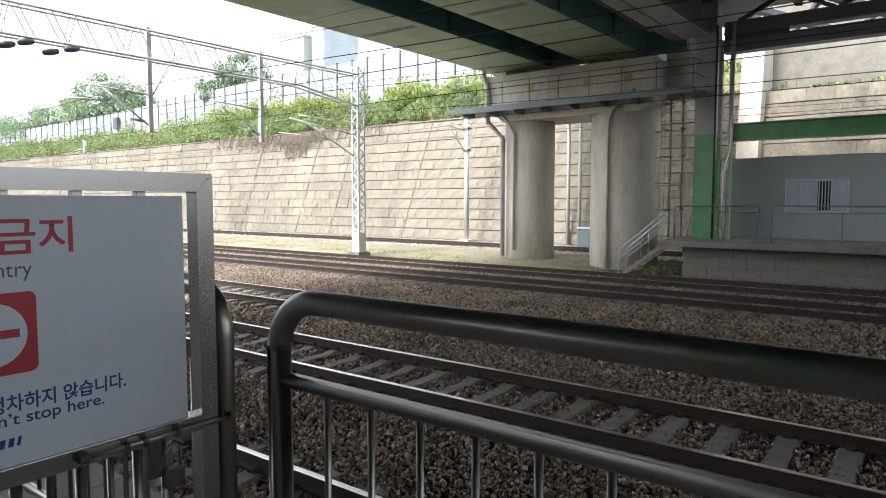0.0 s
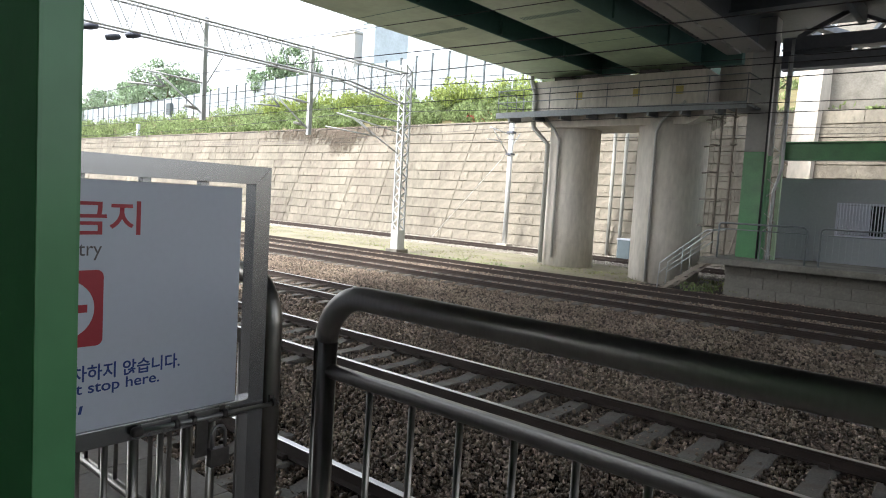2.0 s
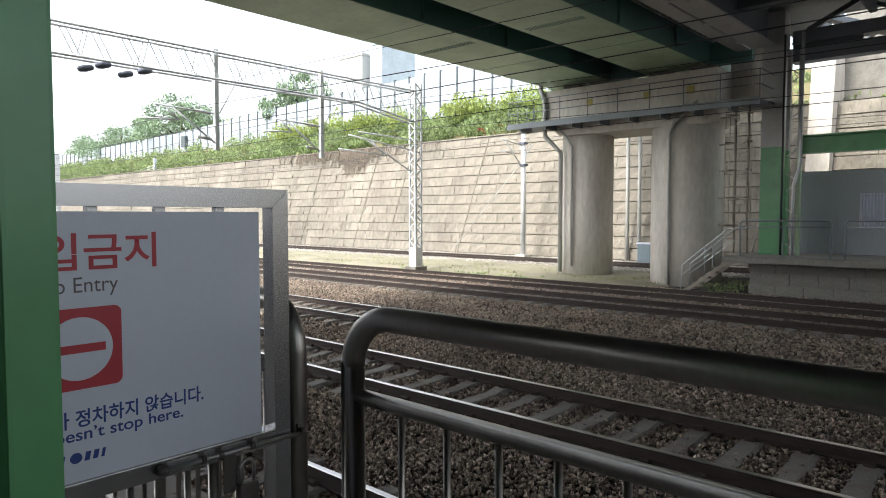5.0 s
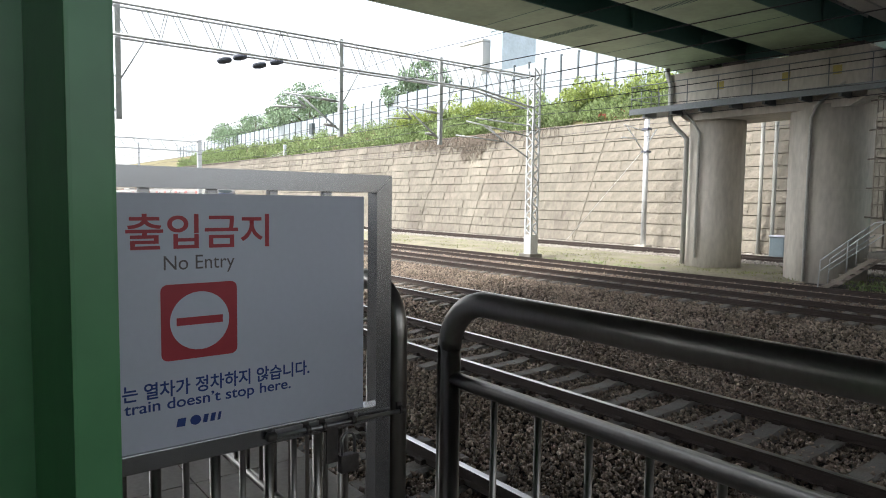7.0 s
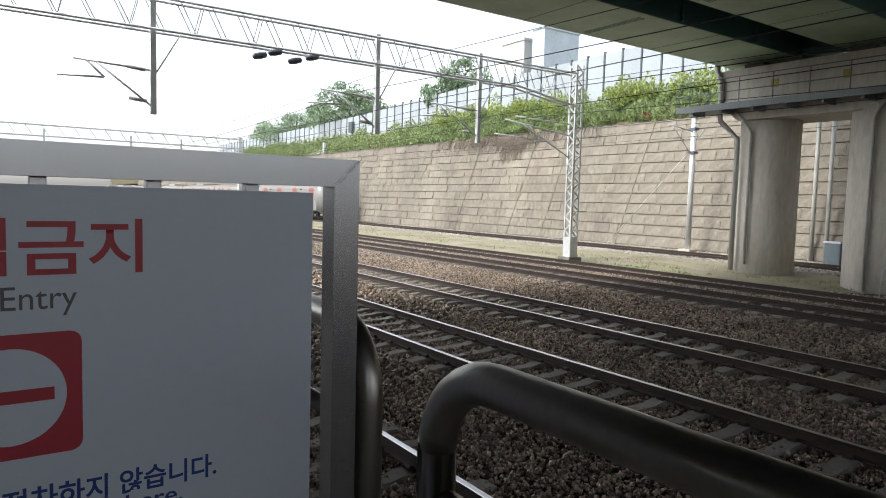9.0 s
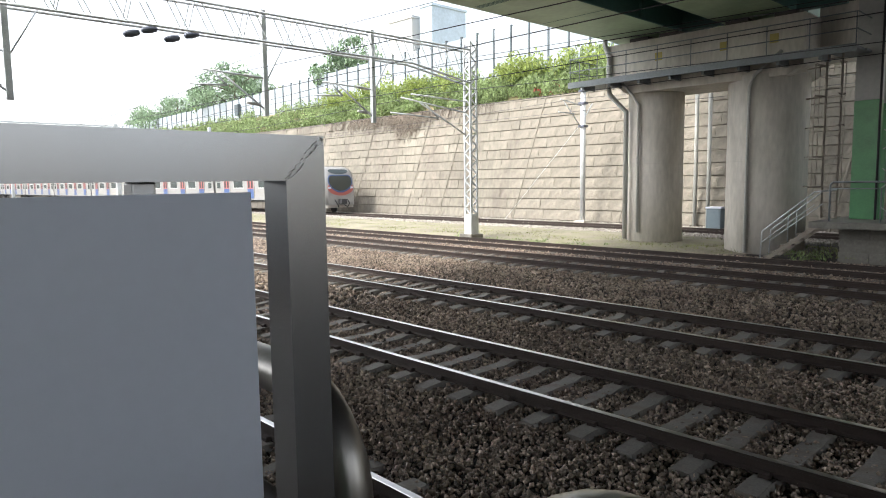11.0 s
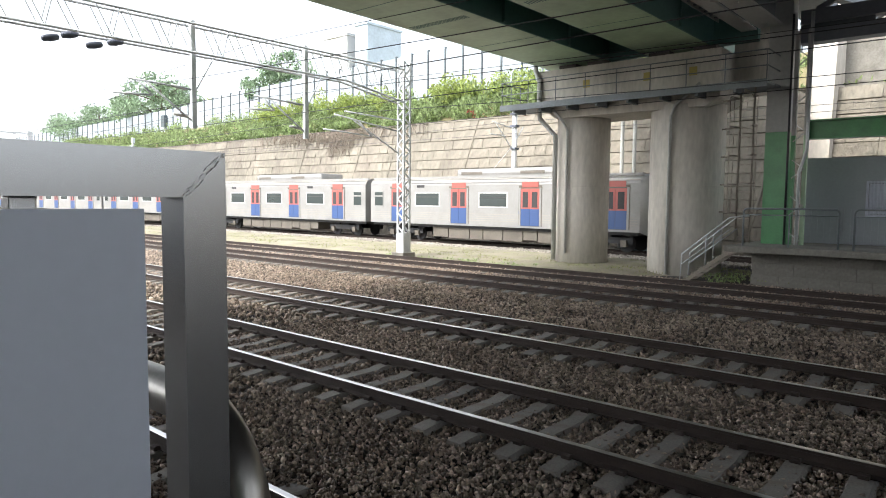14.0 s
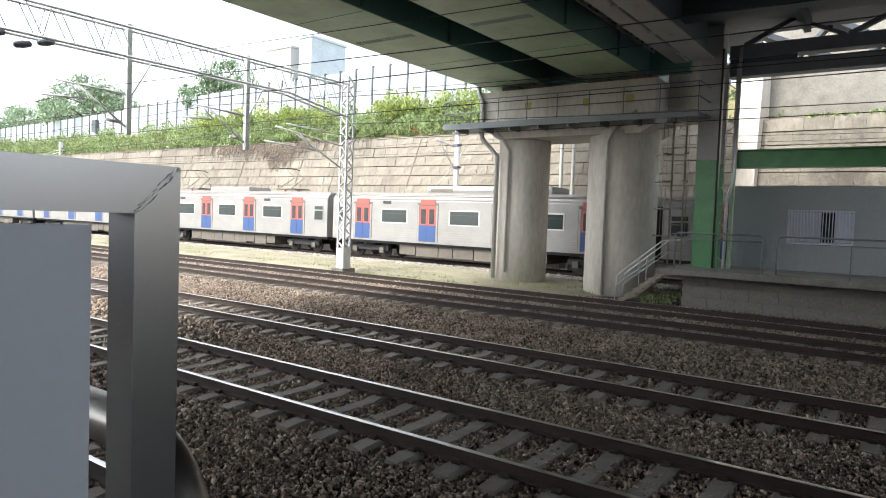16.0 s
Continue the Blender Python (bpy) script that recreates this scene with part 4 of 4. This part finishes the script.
    box_part("base", q, M_CONC, -0.35, 0.35, -0.35, 0.35, -0.1, 0.15)


portal()


def wires():
    rows = ((NEAR_RAILS["C"] + 0.2, 5.6, 0), (NEAR_RAILS["C"], 6.35, 1), (T3 - 2.2, 5.6, 0), (T3 - 2.2, 6.35, 1), (T3B - 1.4, 5.5, 0), (T3B - 1.4, 6.2, 1), (T4 - 0.2, 6.2, 0), (T4, 6.9, 1), (21.3, 8.0, 1), (13.6, 8.1, 1))
    for y, z, sag in rows:
        w = tagged(new("overhead_wire"), "thin black overhead line wire", "wire", "overhead wires")
        for x0, x1 in ((-160, -72), (-72, PX), (PX, 30)):
            n = 12
            pts = [(x0 + (x1 - x0) * i / n, y, z - sag * 0.5 * math.sin(math.pi * i / n)) for i in range(n + 1)]
            tube_part("wire", w, M_WIRE, pts, 0.012, 5)
    for x in (-72, -120):
        p = thing("catenary_portal", x, 0, 0, "distant pale lattice portal over the tracks", "catenary portal")
        for y in (-4, 22):
            box_part("mast", p, M_GALV, -0.2, 0.2, y - 0.2, y + 0.2, -0.2, 8.6)
        for z in (7.4, 8.4):
            box_part("chord", p, M_GALV, -0.1, 0.1, -4, 22, z - 0.06, z + 0.06)
        for i in range(20):
            beam_part("web_bar", p, M_GALV, (0, -4 + i * 1.3, 8.4), (0, -3.35 + i * 1.3, 7.4), 0.06)
        for y in (4, 11.3, 16):
            box_part("drop_tube", p, M_GALV, -0.08, 0.08, y - 0.08, y + 0.08, 5.0, 8.0)


wires()


# ---- near platform ----
PZ = 1.15


def near_platform():
    p = tagged(new("near_platform"), "pale paved near platform with a concrete edge", "platform", kind="structure")
    box_part("platform_body", p, M_CONC_D, -7.5, 40, -12, 0.4, -0.4, PZ - 0.06)
    bm = BM()
    box(bm, -0.296, 0.296, -0.296, 0.296, -0.06, 0.0)
    me = mesh_of("paving_slab", bm, M_SLAB)
    n = 0
    for i in range(24):
        for j in range(12):
            o = new("paving_slab", me)
            o.parent = p
            o.matrix_basis = pose(-7.2 + i * 0.6, 0.15 - j * 0.6, PZ)
    # unseen walls added to dim the foreground and darken the gate's reflections
    box_part("back_shade_wall", p, M_STEEL_D, -8.5, 30, -12.3, -12.0, -0.4, 9.59)
    box_part("side_shade_wall", p, M_STEEL_D, -40, -8.52, -12.3, -12.0, -0.4, 4.3)
    box_part("paved_rest", p, M_SLAB, 7.2, 40, -12, 0.44, PZ - 0.06, PZ)


near_platform()


def handrail():
    h = thing("handrail_fence", -1.445, -0.067, PZ, "dark stainless tubular handrail fence along the platform edge", "fence")
    r, top = 0.031, 1.125
    tube_part("top_rail", h, M_STAIN, [(0, 0, 0), (0, 0, top - 0.12)] + arc((0.14, 0, top - 0.14), 0.14, 175, 90, 8) + [(1.5, 0, top), (3.5, 0, top), (6.8, 0, top)], r, 20)
    tube_part("mid_rail", h, M_STAIN, [(0.0, 0, top - 0.208), (6.8, 0, top - 0.208)], 0.0195, 16)
    tube_part("low_rail", h, M_STAIN, [(0.0, 0, 0.15), (6.8, 0, 0.15)], 0.019, 12)
    for i in range(43):
        x = 0.178 + i * 0.146
        tube_part("baluster", h, M_STAIN, [(x, 0, 0.15), (x, 0, top - 0.208)], 0.0088, 10)
    for x in (1.9, 3.8, 5.7):
        tube_part("post", h, M_STAIN, [(x, 0, 0), (x, 0, top - 0.02)], 0.026, 12)


handrail()

GX = -1.745


def sign_text(body, y0, y1, z0, z1, material, parent, x, bold=0.0, shear=0.0):
    """Flat lettering fitted into a field of the sign, which faces +x; y grows to the reader's right."""
    cu = bpy.data.curves.new("lettering", "FONT")
    cu.body, cu.extrude, cu.shear, cu.offset = body, 0.0, shear, bold
    ob = new("text_source", cu)
    me = bpy.data.meshes.new_from_object(ob.evaluated_get(bpy.context.evaluated_depsgraph_get()))
    bpy.data.objects.remove(ob)
    co = np.array([v.co[:] for v in me.vertices])
    lo, hi = co.min(0), co.max(0)
    for v in me.vertices:
        u, w = (v.co.x - lo[0]) / (hi[0] - lo[0]), (v.co.y - lo[1]) / (hi[1] - lo[1])
        v.co = (x, y0 + u * (y1 - y0), z0 + w * (z1 - z0))
    me.materials.append(material)
    o = new("lettering", me)
    o.parent = parent
    return o


def gate():
    g = thing("platform_gate", GX, 0.0, PZ, "stainless steel gate with a white no entry sign, bolted shut", "gate")
    yl, yr, zt, zb = -1.2, -0.068, 1.448, 0.12
    for nm, y0, y1, z0, z1 in (("stile", yl, yl + 0.05, zb, zt - 0.05), ("mid_bar", yl + 0.05, yr - 0.05, 0.734, 0.78), ("low_bar", yl + 0.05, yr - 0.05, zb, zb + 0.05)):
        box_part(nm, g, M_GATE, -0.025, 0.025, y0, y1, z0, z1, 0.003)
    bm = BM()
    prism(bm, [(yl, zt), (yr - 0.0003, zt), (yr - 0.0503, zt - 0.05), (yl + 0.05, zt - 0.05)], "x", -0.025, 0.025)
    part("top_bar", bm, M_GATE, g, "brushed steel top bar with a mitred weld")
    bm = BM()
    prism(bm, [(yr, zb), (yr, zt), (yr - 0.05, zt - 0.05), (yr - 0.05, zb)], "x", -0.0249, 0.0249)
    part("stile", bm, M_GATE, g)
    rng = random.Random(5)
    for i in range(30):
        u = rng.random()
        y, z = yr - 0.046 + 0.044 * u, zt - 0.048 + 0.046 * u
        y += rng.uniform(-0.007, 0.003)
        beam_part("weld_bead", g, M_WELD, (0.0252, y - 0.0012, z - 0.001), (0.0252, y + 0.0025 * rng.uniform(0.3, 1.2), z + 0.0015), 0.0011 * rng.uniform(0.3, 2.2), 0.0005)
    for i in range(14):
        y = -0.222 - i * 0.0715
        tube_part("baluster", g, M_STAIN, [(0, y, zb + 0.05), (0, y, 0.736)], 0.014 if i % 2 else 0.0085, 10)
    beam_part("diagonal_brace", g, M_STAIN, (-0.02, yl + 0.05, 0.71), (-0.02, yr - 0.06, 0.2), 0.012, 0.022)
    for i in range(6):
        y = -0.262 - i * 0.158
        box_part("upper_bar", g, M_GATE, -0.022, 0.002, y - 0.0115, y + 0.0115, 0.78, zt - 0.05, 0.002)
    return g, box_part("sign_panel", g, M_PANEL, 0.006, 0.016, -1.09, -0.156, 0.779, 1.386, 0.001, "white sign panel in Korean and English")


GATE, SIGN = gate()


def sign_face():
    f, c = 0.0168, -0.617
    for txt, y0, y1, z0, z1, m in (("출입금지", -0.782, -0.44, 1.254, 1.338, M_RED), ("No Entry", -0.7, -0.531, 1.194, 1.239, M_GREYTXT),
                                   ("이곳에는 열차가 정차하지 않습니다.", -0.902, -0.326, 0.902, 0.942, M_BLUE), ("The train doesn’t stop here.", -0.872, -0.381, 0.864, 0.9, M_BLUE)):
        sign_text(txt, y0, y1, z0, z1, m, SIGN, f, (0.014 if m == M_RED else 0.02) if ord(txt[0]) > 255 else 0.012 if m == M_BLUE else 0.0)
    bm = BM()
    r, k, cz0 = 0.0915, 0.016, 1.079
    pts = []
    for cx, cz, a in ((r - k, r - k, 0), (-r + k, r - k, 90), (-r + k, -r + k, 180), (r - k, -r + k, 270)):
        for i in range(5):
            t = radians(a + 22.5 * i)
            pts.append((c + cx + k * math.cos(t), cz0 + cz + k * math.sin(t)))
    prism(bm, pts, "x", 0.0161, 0.0168)
    part("icon_square", bm, M_RED, SIGN)
    bm = BM()
    prism(bm, [(c + 0.071 * math.cos(2 * math.pi * i / 48), cz0 + 0.071 * math.sin(2 * math.pi * i / 48)) for i in range(48)], "x", 0.0168, 0.0173)
    part("icon_disc", bm, M_PANEL, SIGN)
    box_part("icon_bar", SIGN, M_RED, 0.0173, 0.0178, c - 0.056, c + 0.055, cz0 - 0.009, cz0 + 0.01)
    bm = BM()
    prism(bm, [(c + 0.007 - 0.021 + 0.013 * math.cos(2 * math.pi * i / 20), 0.834 + 0.012 * math.sin(2 * math.pi * i / 20)) for i in range(20)], "x", 0.0161, 0.0168)
    part("logo_disc", bm, M_BLUE, SIGN)
    for y0, y1 in ((-0.06, -0.036), (0.003, 0.018), (0.021, 0.036), (0.039, 0.05)):
        bm = BM()
        prism(bm, [(c + y0, 0.824), (c + y1 - 0.004, 0.824), (c + y1, 0.844), (c + y0 + 0.004, 0.844)], "x", 0.0161, 0.0168)
        part("logo_bar", bm, M_BLUE, SIGN)


sign_face()


def bolt():
    b = thing("slide_bolt", GX + 0.04, -0.06, PZ + 0.765, "dark steel slide bolt with a hanging padlock", "bolt")
    tube_part("rod", b, M_BOLT, [(0, -0.385, -0.006), (0, 0.035, -0.012)], 0.0065, 10)
    tube_part("knob", b, M_DARKMET, [(0, -0.4, -0.006), (0, -0.394, -0.006), (0, -0.378, -0.006), (0, -0.372, -0.006)], [0.008, 0.0135, 0.0135, 0.008], 12)
    for y in (-0.283, -0.235, -0.143, 0.02):
        tube_part("guide", b, M_DARKMET, [(0, y - 0.006, -0.008), (0, y + 0.006, -0.008)], 0.0118, 10)
        box_part("guide_foot", b, M_DARKMET, -0.016, -0.008, y - 0.008, y + 0.008, -0.02, 0.012, 0.001)
    box_part("back_plate", b, M_BOLT, -0.0155, -0.0115, -0.37, -0.12, -0.018, 0.006, 0.001)
    box_part("hasp", b, M_DARKMET, -0.012, -0.006, -0.222, -0.187, -0.12, -0.012, 0.002, "dark hanging hasp plate")
    tube_part("shackle", b, M_BOLT, [(0.004, -0.18, -0.105), (0.004, -0.18, -0.055)] + [(0.004, -0.172, -0.042), (0.004, -0.16, -0.038), (0.004, -0.148, -0.042), (0.004, -0.14, -0.055), (0.004, -0.14, -0.105)], 0.0045, 8)
    box_part("padlock", b, M_DARKMET, -0.01, 0.016, -0.188, -0.132, -0.15, -0.1, 0.005, "old dark padlock")
    p = thing("gate_post", GX, -0.029, PZ, "bent stainless steel tube post beside the gate", "post")
    tube_part("tube", p, M_STAIN, [(0.0, 0, 0), (0.0, 0, 0.98)] + arc((-0.14, 0, 0.985), 0.14, 0, 90, 8) + [(-2.2, 0, 1.125)], 0.031, 18)
    tube_part("mid_rail", p, M_STAIN, [(0, 0, 0.917), (-2.2, 0, 0.917)], 0.0195, 10)
    for i in range(14):
        tube_part("baluster", p, M_STAIN, [(-0.16 - i * 0.146, 0, 0.15), (-0.16 - i * 0.146, 0, 0.917)], 0.0088, 8)
    tube_part("low_rail", p, M_STAIN, [(0, 0, 0.15), (-2.2, 0, 0.15)], 0.0195, 10)
    tube_part("end_post", p, M_STAIN, [(-2.2, 0, 0), (-2.2, 0, 1.125)], 0.031, 12)


bolt()


def near_column():
    c = thing("steel_column", -0.61, -1.229, PZ, "green painted steel H column beside the gate", "column")
    for y0, y1 in ((0.143, 0.164), (-0.164, -0.143)):
        box_part("flange", c, M_GREEN_COL, -0.16, 0.16, y0, y1, 0.025, 8.4, 0.002)
    box_part("web", c, M_GREEN_COL, -0.008, 0.008, -0.143, 0.143, 0.025, 8.4)
    box_part("base_plate", c, M_GREEN_COL, -0.26, 0.26, -0.24, 0.22, 0, 0.025)


near_column()


# ---- train ----
SIDE = 1.55


def car(nose, x_back, idx, train):
    """One coach of the train; it reaches from x_back forward 19.5 m, in the train's space, rails at z 0."""
    c = new("coach")
    c.parent = train
    c.matrix_basis = pose(x_back, 0, 0)
    tagged(c, "white coach with red and blue doors")
    ln = 19.5 if not nose else 18.0
    bm = BM()
    prism(bm, [(-SIDE, 1.0), (SIDE, 1.0), (SIDE, 3.3), (SIDE - 0.12, 3.55), (SIDE - 0.5, 3.72), (-SIDE + 0.5, 3.72), (-SIDE + 0.12, 3.55), (-SIDE, 3.3)], "x", 0, ln)
    part("body", bm, M_TRAIN, c)
    bm = BM()
    prism(bm, [(-SIDE + 0.10, 3.585), (-SIDE + 0.5, 3.725), (SIDE - 0.5, 3.725), (SIDE - 0.10, 3.585), (SIDE - 0.5, 3.74), (-SIDE + 0.5, 3.74)], "x", 0, ln)
    part("roof", bm, M_TROOF, c)
    for s in (-1,):
        f = s * SIDE
        for z in (1.3, 1.42, 1.54, 1.66):
            box_part("side_bead", c, M_TROOF, 0.1, ln - 0.1, f - 0.004, f + 0.01, z, z + 0.028)
        box_part("rain_strip", c, M_TROOF, 0.0, ln, f - 0.03, f, 3.42, 3.46)
        for k in range(4):
            x = 2.45 + k * 4.78
            box_part("door_pocket", c, M_TGREY, x - 0.72, x + 0.72, f - 0.006, f, 1.1, 3.22)
            for d in (-1, 1):
                x0, x1 = (x - 0.56, x - 0.008) if d < 0 else (x + 0.008, x + 0.56)
                dr = box_part("door", c, M_TRED, x0, x1, f - 0.03, f - 0.006, 2.0, 3.05, label="red upper door leaf")
                box_part("door_panel", c, M_TBLUE, x0, x1, f - 0.03, f - 0.006, 1.12, 2.0, label="blue lower door panel")
                w = box_part("door_window", dr, M_TBLACK, x0 + 0.11, x1 - 0.11, f - 0.036, f - 0.0301, 2.08, 2.88, 0.004)
            for d in (-0.63, 0.63):
                box_part("door_jamb", c, M_TRAIN, x + d - 0.055, x + d + 0.055, f - 0.034, f - 0.006, 1.1, 3.1)
            box_part("door_head", c, M_TRED, x - 0.5, x + 0.5, f - 0.03, f, 3.12, 3.4, label="red panel over the door")
            if k in (0, 2):
                box_part("destination_display", c, M_TBLACK, x + 1.55, x + 2.15, f - 0.015, f, 3.14, 3.3, 0.004, "small dark display panel")
            if k < 3:
                xx = x + 2.39
                box_part("window_frame", c, M_TFRAME, xx - 0.98, xx + 0.98, f - 0.02, f, 2.03, 2.87, 0.006, "white window surround")
                box_part("window", c, M_TRAINWIN, xx - 0.9, xx + 0.9, f - 0.027, f - 0.0202, 2.1, 2.8)
                box_part("window_bar", c, M_TBLACK, xx - 0.9, xx + 0.9, f - 0.029, f - 0.0271, 2.58, 2.61)
        for x in ((0.75,) if nose else (0.75, ln - 0.75)):
            box_part("window_frame", c, M_TRAIN, x - 0.42, x + 0.42, f - 0.02, f, 1.95, 2.95, 0.006)
            box_part("window", c, M_TRAINWIN, x - 0.35, x + 0.35, f - 0.027, f - 0.0202, 2.05, 2.6)
            box_part("window", c, M_TRAINWIN, x - 0.35, x + 0.35, f - 0.027, f - 0.0202, 2.68, 2.88)
        if nose or idx % 2:
            for i in range(9):
                box_part("marking", c, M_TBLUE, 9.0 + i * 0.16 + 2.3, 9.1 + i * 0.16 + 2.3, f - 0.02, f, 1.72, 1.72 + 0.14 + 0.05 * (i % 3 == 0))
    box_part("roof_fairing", c, M_TRAIN, 0, ln, -SIDE + 0.25, -SIDE + 0.34, 3.66, 3.78)
    if idx != 2:
        box_part("air_conditioner", c, M_TRAIN, 6.6, 14.4, -1.0, 1.0, 3.68, 4.2, 0.24, "rounded white rooftop air conditioner")
        for gx in (6.95, 11.0):
            box_part("air_conditioner_grille", c, M_TGREY, gx, gx + 1.5, -1.01, -0.97, 3.86, 4.02)
    else:
        for xx in (4.0, 14.5):
            box_part("pantograph_base", c, M_TGREY, xx - 1.0, xx + 1.0, -0.7, 0.7, 3.95, 4.02)
            for y in (-0.5, 0.5):
                tube_part("pantograph_arm", c, M_TGREY, [(xx - 0.8, y, 4.0), (xx + 0.7, y * 0.8, 4.75), (xx - 0.3, y * 0.6, 5.35)], 0.03, 6)
            tube_part("pantograph_head", c, M_TBLACK, [(xx - 0.3, -0.9, 5.3), (xx - 0.3, -0.6, 5.38), (xx - 0.3, 0.6, 5.38), (xx - 0.3, 0.9, 5.3)], 0.03, 6)
            for y in (-0.6, 0.6):
                tube_part("insulator", c, M_TRED, [(xx, y, 3.74), (xx, y, 3.96)], 0.07, 8)
        box_part("air_conditioner", c, M_TRAIN, 6.8, 11.2, -0.95, 0.95, 3.74, 4.1, 0.08, "rounded white rooftop air conditioner")
    box_part("sole_bar", c, M_TBLACK, 0.1, ln - 0.1, -1.4, 1.4, 0.85, 1.0)
    rng = random.Random(idx)
    for x0, w, h in ((5.1, 1.15, 0.55), (6.3, 1.5, 0.6), (7.85, 0.9, 0.6), (8.8, 1.3, 0.58), (10.15, 1.25, 0.6), (11.45, 0.85, 0.5), (12.35, 1.2, 0.6), (13.6, 0.8, 0.5)):
        box_part("equipment_case", c, M_TGREY, x0, x0 + w, -1.3, 1.3, 0.85 - h, 0.85, 0.02)
    for bx in (2.6, ln - 2.6 if not nose else 16.0):
        bg = box_part("bogie", c, M_TBLACK, bx - 1.5, bx + 1.5, -1.1, -0.95, 0.42, 0.72, 0.03)
        box_part("bogie_bolster", bg, M_TBLACK, bx - 0.35, bx + 0.35, -1.0, 1.0, 0.45, 0.85)
        box_part("bogie_side", bg, M_TBLACK, bx - 1.5, bx + 1.5, 0.95, 1.1, 0.42, 0.72, 0.03)
        for wx in (bx - 1.05, bx + 1.05):
            for y in (-0.76, 0.76):
                tube_part("wheel", c, M_TBLACK, [(wx, y - 0.06, 0.43), (wx, y + 0.06, 0.43)], 0.43, 20)
            box_part("axle_box", bg, M_TGREY, wx - 0.16, wx + 0.16, -1.2, -0.95, 0.28, 0.6, 0.03)
    if not nose:
        box_part("gangway", c, M_TBLACK, ln, ln + 0.5, -0.75, 0.75, 1.05, 3.3)
    else:
        front(c, ln)
    return c


def front(c, ln):
    """The sloping cab: cross sections shrink towards the nose."""
    bm = BM()
    rings = []
    for x, sc, top, low in ((0, 1.0, 3.72, 1.0), (0.25, 0.995, 3.7, 0.92), (0.5, 0.98, 3.62, 0.85), (0.7, 0.955, 3.48, 0.8), (0.88, 0.92, 3.25, 0.76), (1.02, 0.88, 2.9, 0.72), (1.12, 0.84, 2.4, 0.7), (1.18, 0.81, 1.9, 0.68), (1.2, 0.78, 1.3, 0.66)):
        s = SIDE * sc
        ring = [(-s, low), (-s, low + (top - low) * 0.8), (-s + 0.12, top - 0.17 * (1 if x < 1 else 0.7)), (-s + 0.5, top), (s - 0.5, top), (s - 0.12, top - 0.17 * (1 if x < 1 else 0.7)), (s, low + (top - low) * 0.8), (s, low)]
        rings.append([bm.verts.new((ln + x, y, z)) for y, z in ring])
    for a, b in zip(rings, rings[1:]):
        for k in range(8):
            bm.faces.new((a[k], a[(k + 1) % 8], b[(k + 1) % 8], b[k])).smooth = True
    bm.faces.new(rings[-1])
    cab = part("cab", bm, M_TRAIN, c, "rounded white driving cab")
    # windscreen mask, a dark shield with a light surround
    def shield(name, material, k, off, ztop, zbot, label):
        bm = BM()
        prof = ((0.0, 0.86), (0.06, 1.0), (0.2, 1.12), (0.4, 1.14), (0.6, 1.06), (0.78, 0.86), (0.92, 0.55), (1.0, 0.22))
        left, right = [], []
        for t, w in prof:
            z = zbot + (ztop - zbot) * (1 - t)
            x = float(np.interp(z, (1.3, 1.9, 2.4, 2.9, 3.25, 3.48, 3.62), (1.2, 1.18, 1.12, 1.02, 0.88, 0.7, 0.5))) + off
            left.append(bm.verts.new((ln + x, -w * k, z)))
            right.append(bm.verts.new((ln + x, w * k, z)))
        for i in range(len(prof) - 1):
            bm.faces.new((left[i], right[i], right[i + 1], left[i + 1]))
        g = bmesh.ops.extrude_face_region(bm, geom=list(bm.faces))
        for v in g["geom"]:
            if isinstance(v, bmesh.types.BMVert):
                v.co.x -= 0.25
        return part(name, bm, material, cab, label)
    shield("red_band", M_TRED, 1.06, 0.02, 2.35, 1.42, "red band under the windscreen")
    shield("mask", M_TBLUE, 1.0, 0.035, 3.05, 1.66, "dark blue surround of the windscreen")
    shield("windscreen", M_GLASS_D, 0.93, 0.05, 3.0, 1.8, "dark windscreen")
    shield("visor", M_TRAINWIN, 0.8, 0.03, 3.5, 3.12, "glazed strip above the windscreen")
    for y in (-1.05, 1.05):
        box_part("headlight", cab, M_PANEL, ln + 1.0, ln + 1.2, y - 0.14, y + 0.14, 1.95, 2.12, 0.04, "white headlight")
    box_part("coupler", cab, M_TBLACK, ln + 1.15, ln + 1.65, -0.25, 0.25, 0.75, 1.15, 0.04, "black automatic coupler")
    for y in (-0.6, 0.6):
        tube_part("hose", cab, M_TBLACK, [(ln + 1.2, y, 1.1), (ln + 1.5, y, 0.8), (ln + 1.45, y * 0.7, 0.5), (ln + 1.2, y * 0.5, 0.7)], 0.04, 6)
    box_part("pilot", cab, M_TROOF, ln + 0.5, ln + 1.1, -1.25, 1.25, 0.45, 0.8, 0.06)


def train():
    t = thing("commuter_train", 0, T4, T4Z, "white commuter train with red and blue doors, passing", "train")
    car(True, -20.0, 0, t)
    for k in range(1, 8):
        car(False, -20.0 - 20.0 * k, k if k < 3 else 1 + k % 2, t)
    return t


TRAIN = train()


def motions():
    nose = ((0, -158.5), (4, -117.0), (8, -75.5), (10.3, -51.65), (11, -44.4), (11.5, -39.1), (12, -33.9), (12.5, -28.5), (13, -23.05), (13.5, -17.6), (14, -12.2), (15, -1.2), (16, 9.75))
    walk(TRAIN, [(s, pose(x, T4, T4Z)) for s, x in nose])


motions()
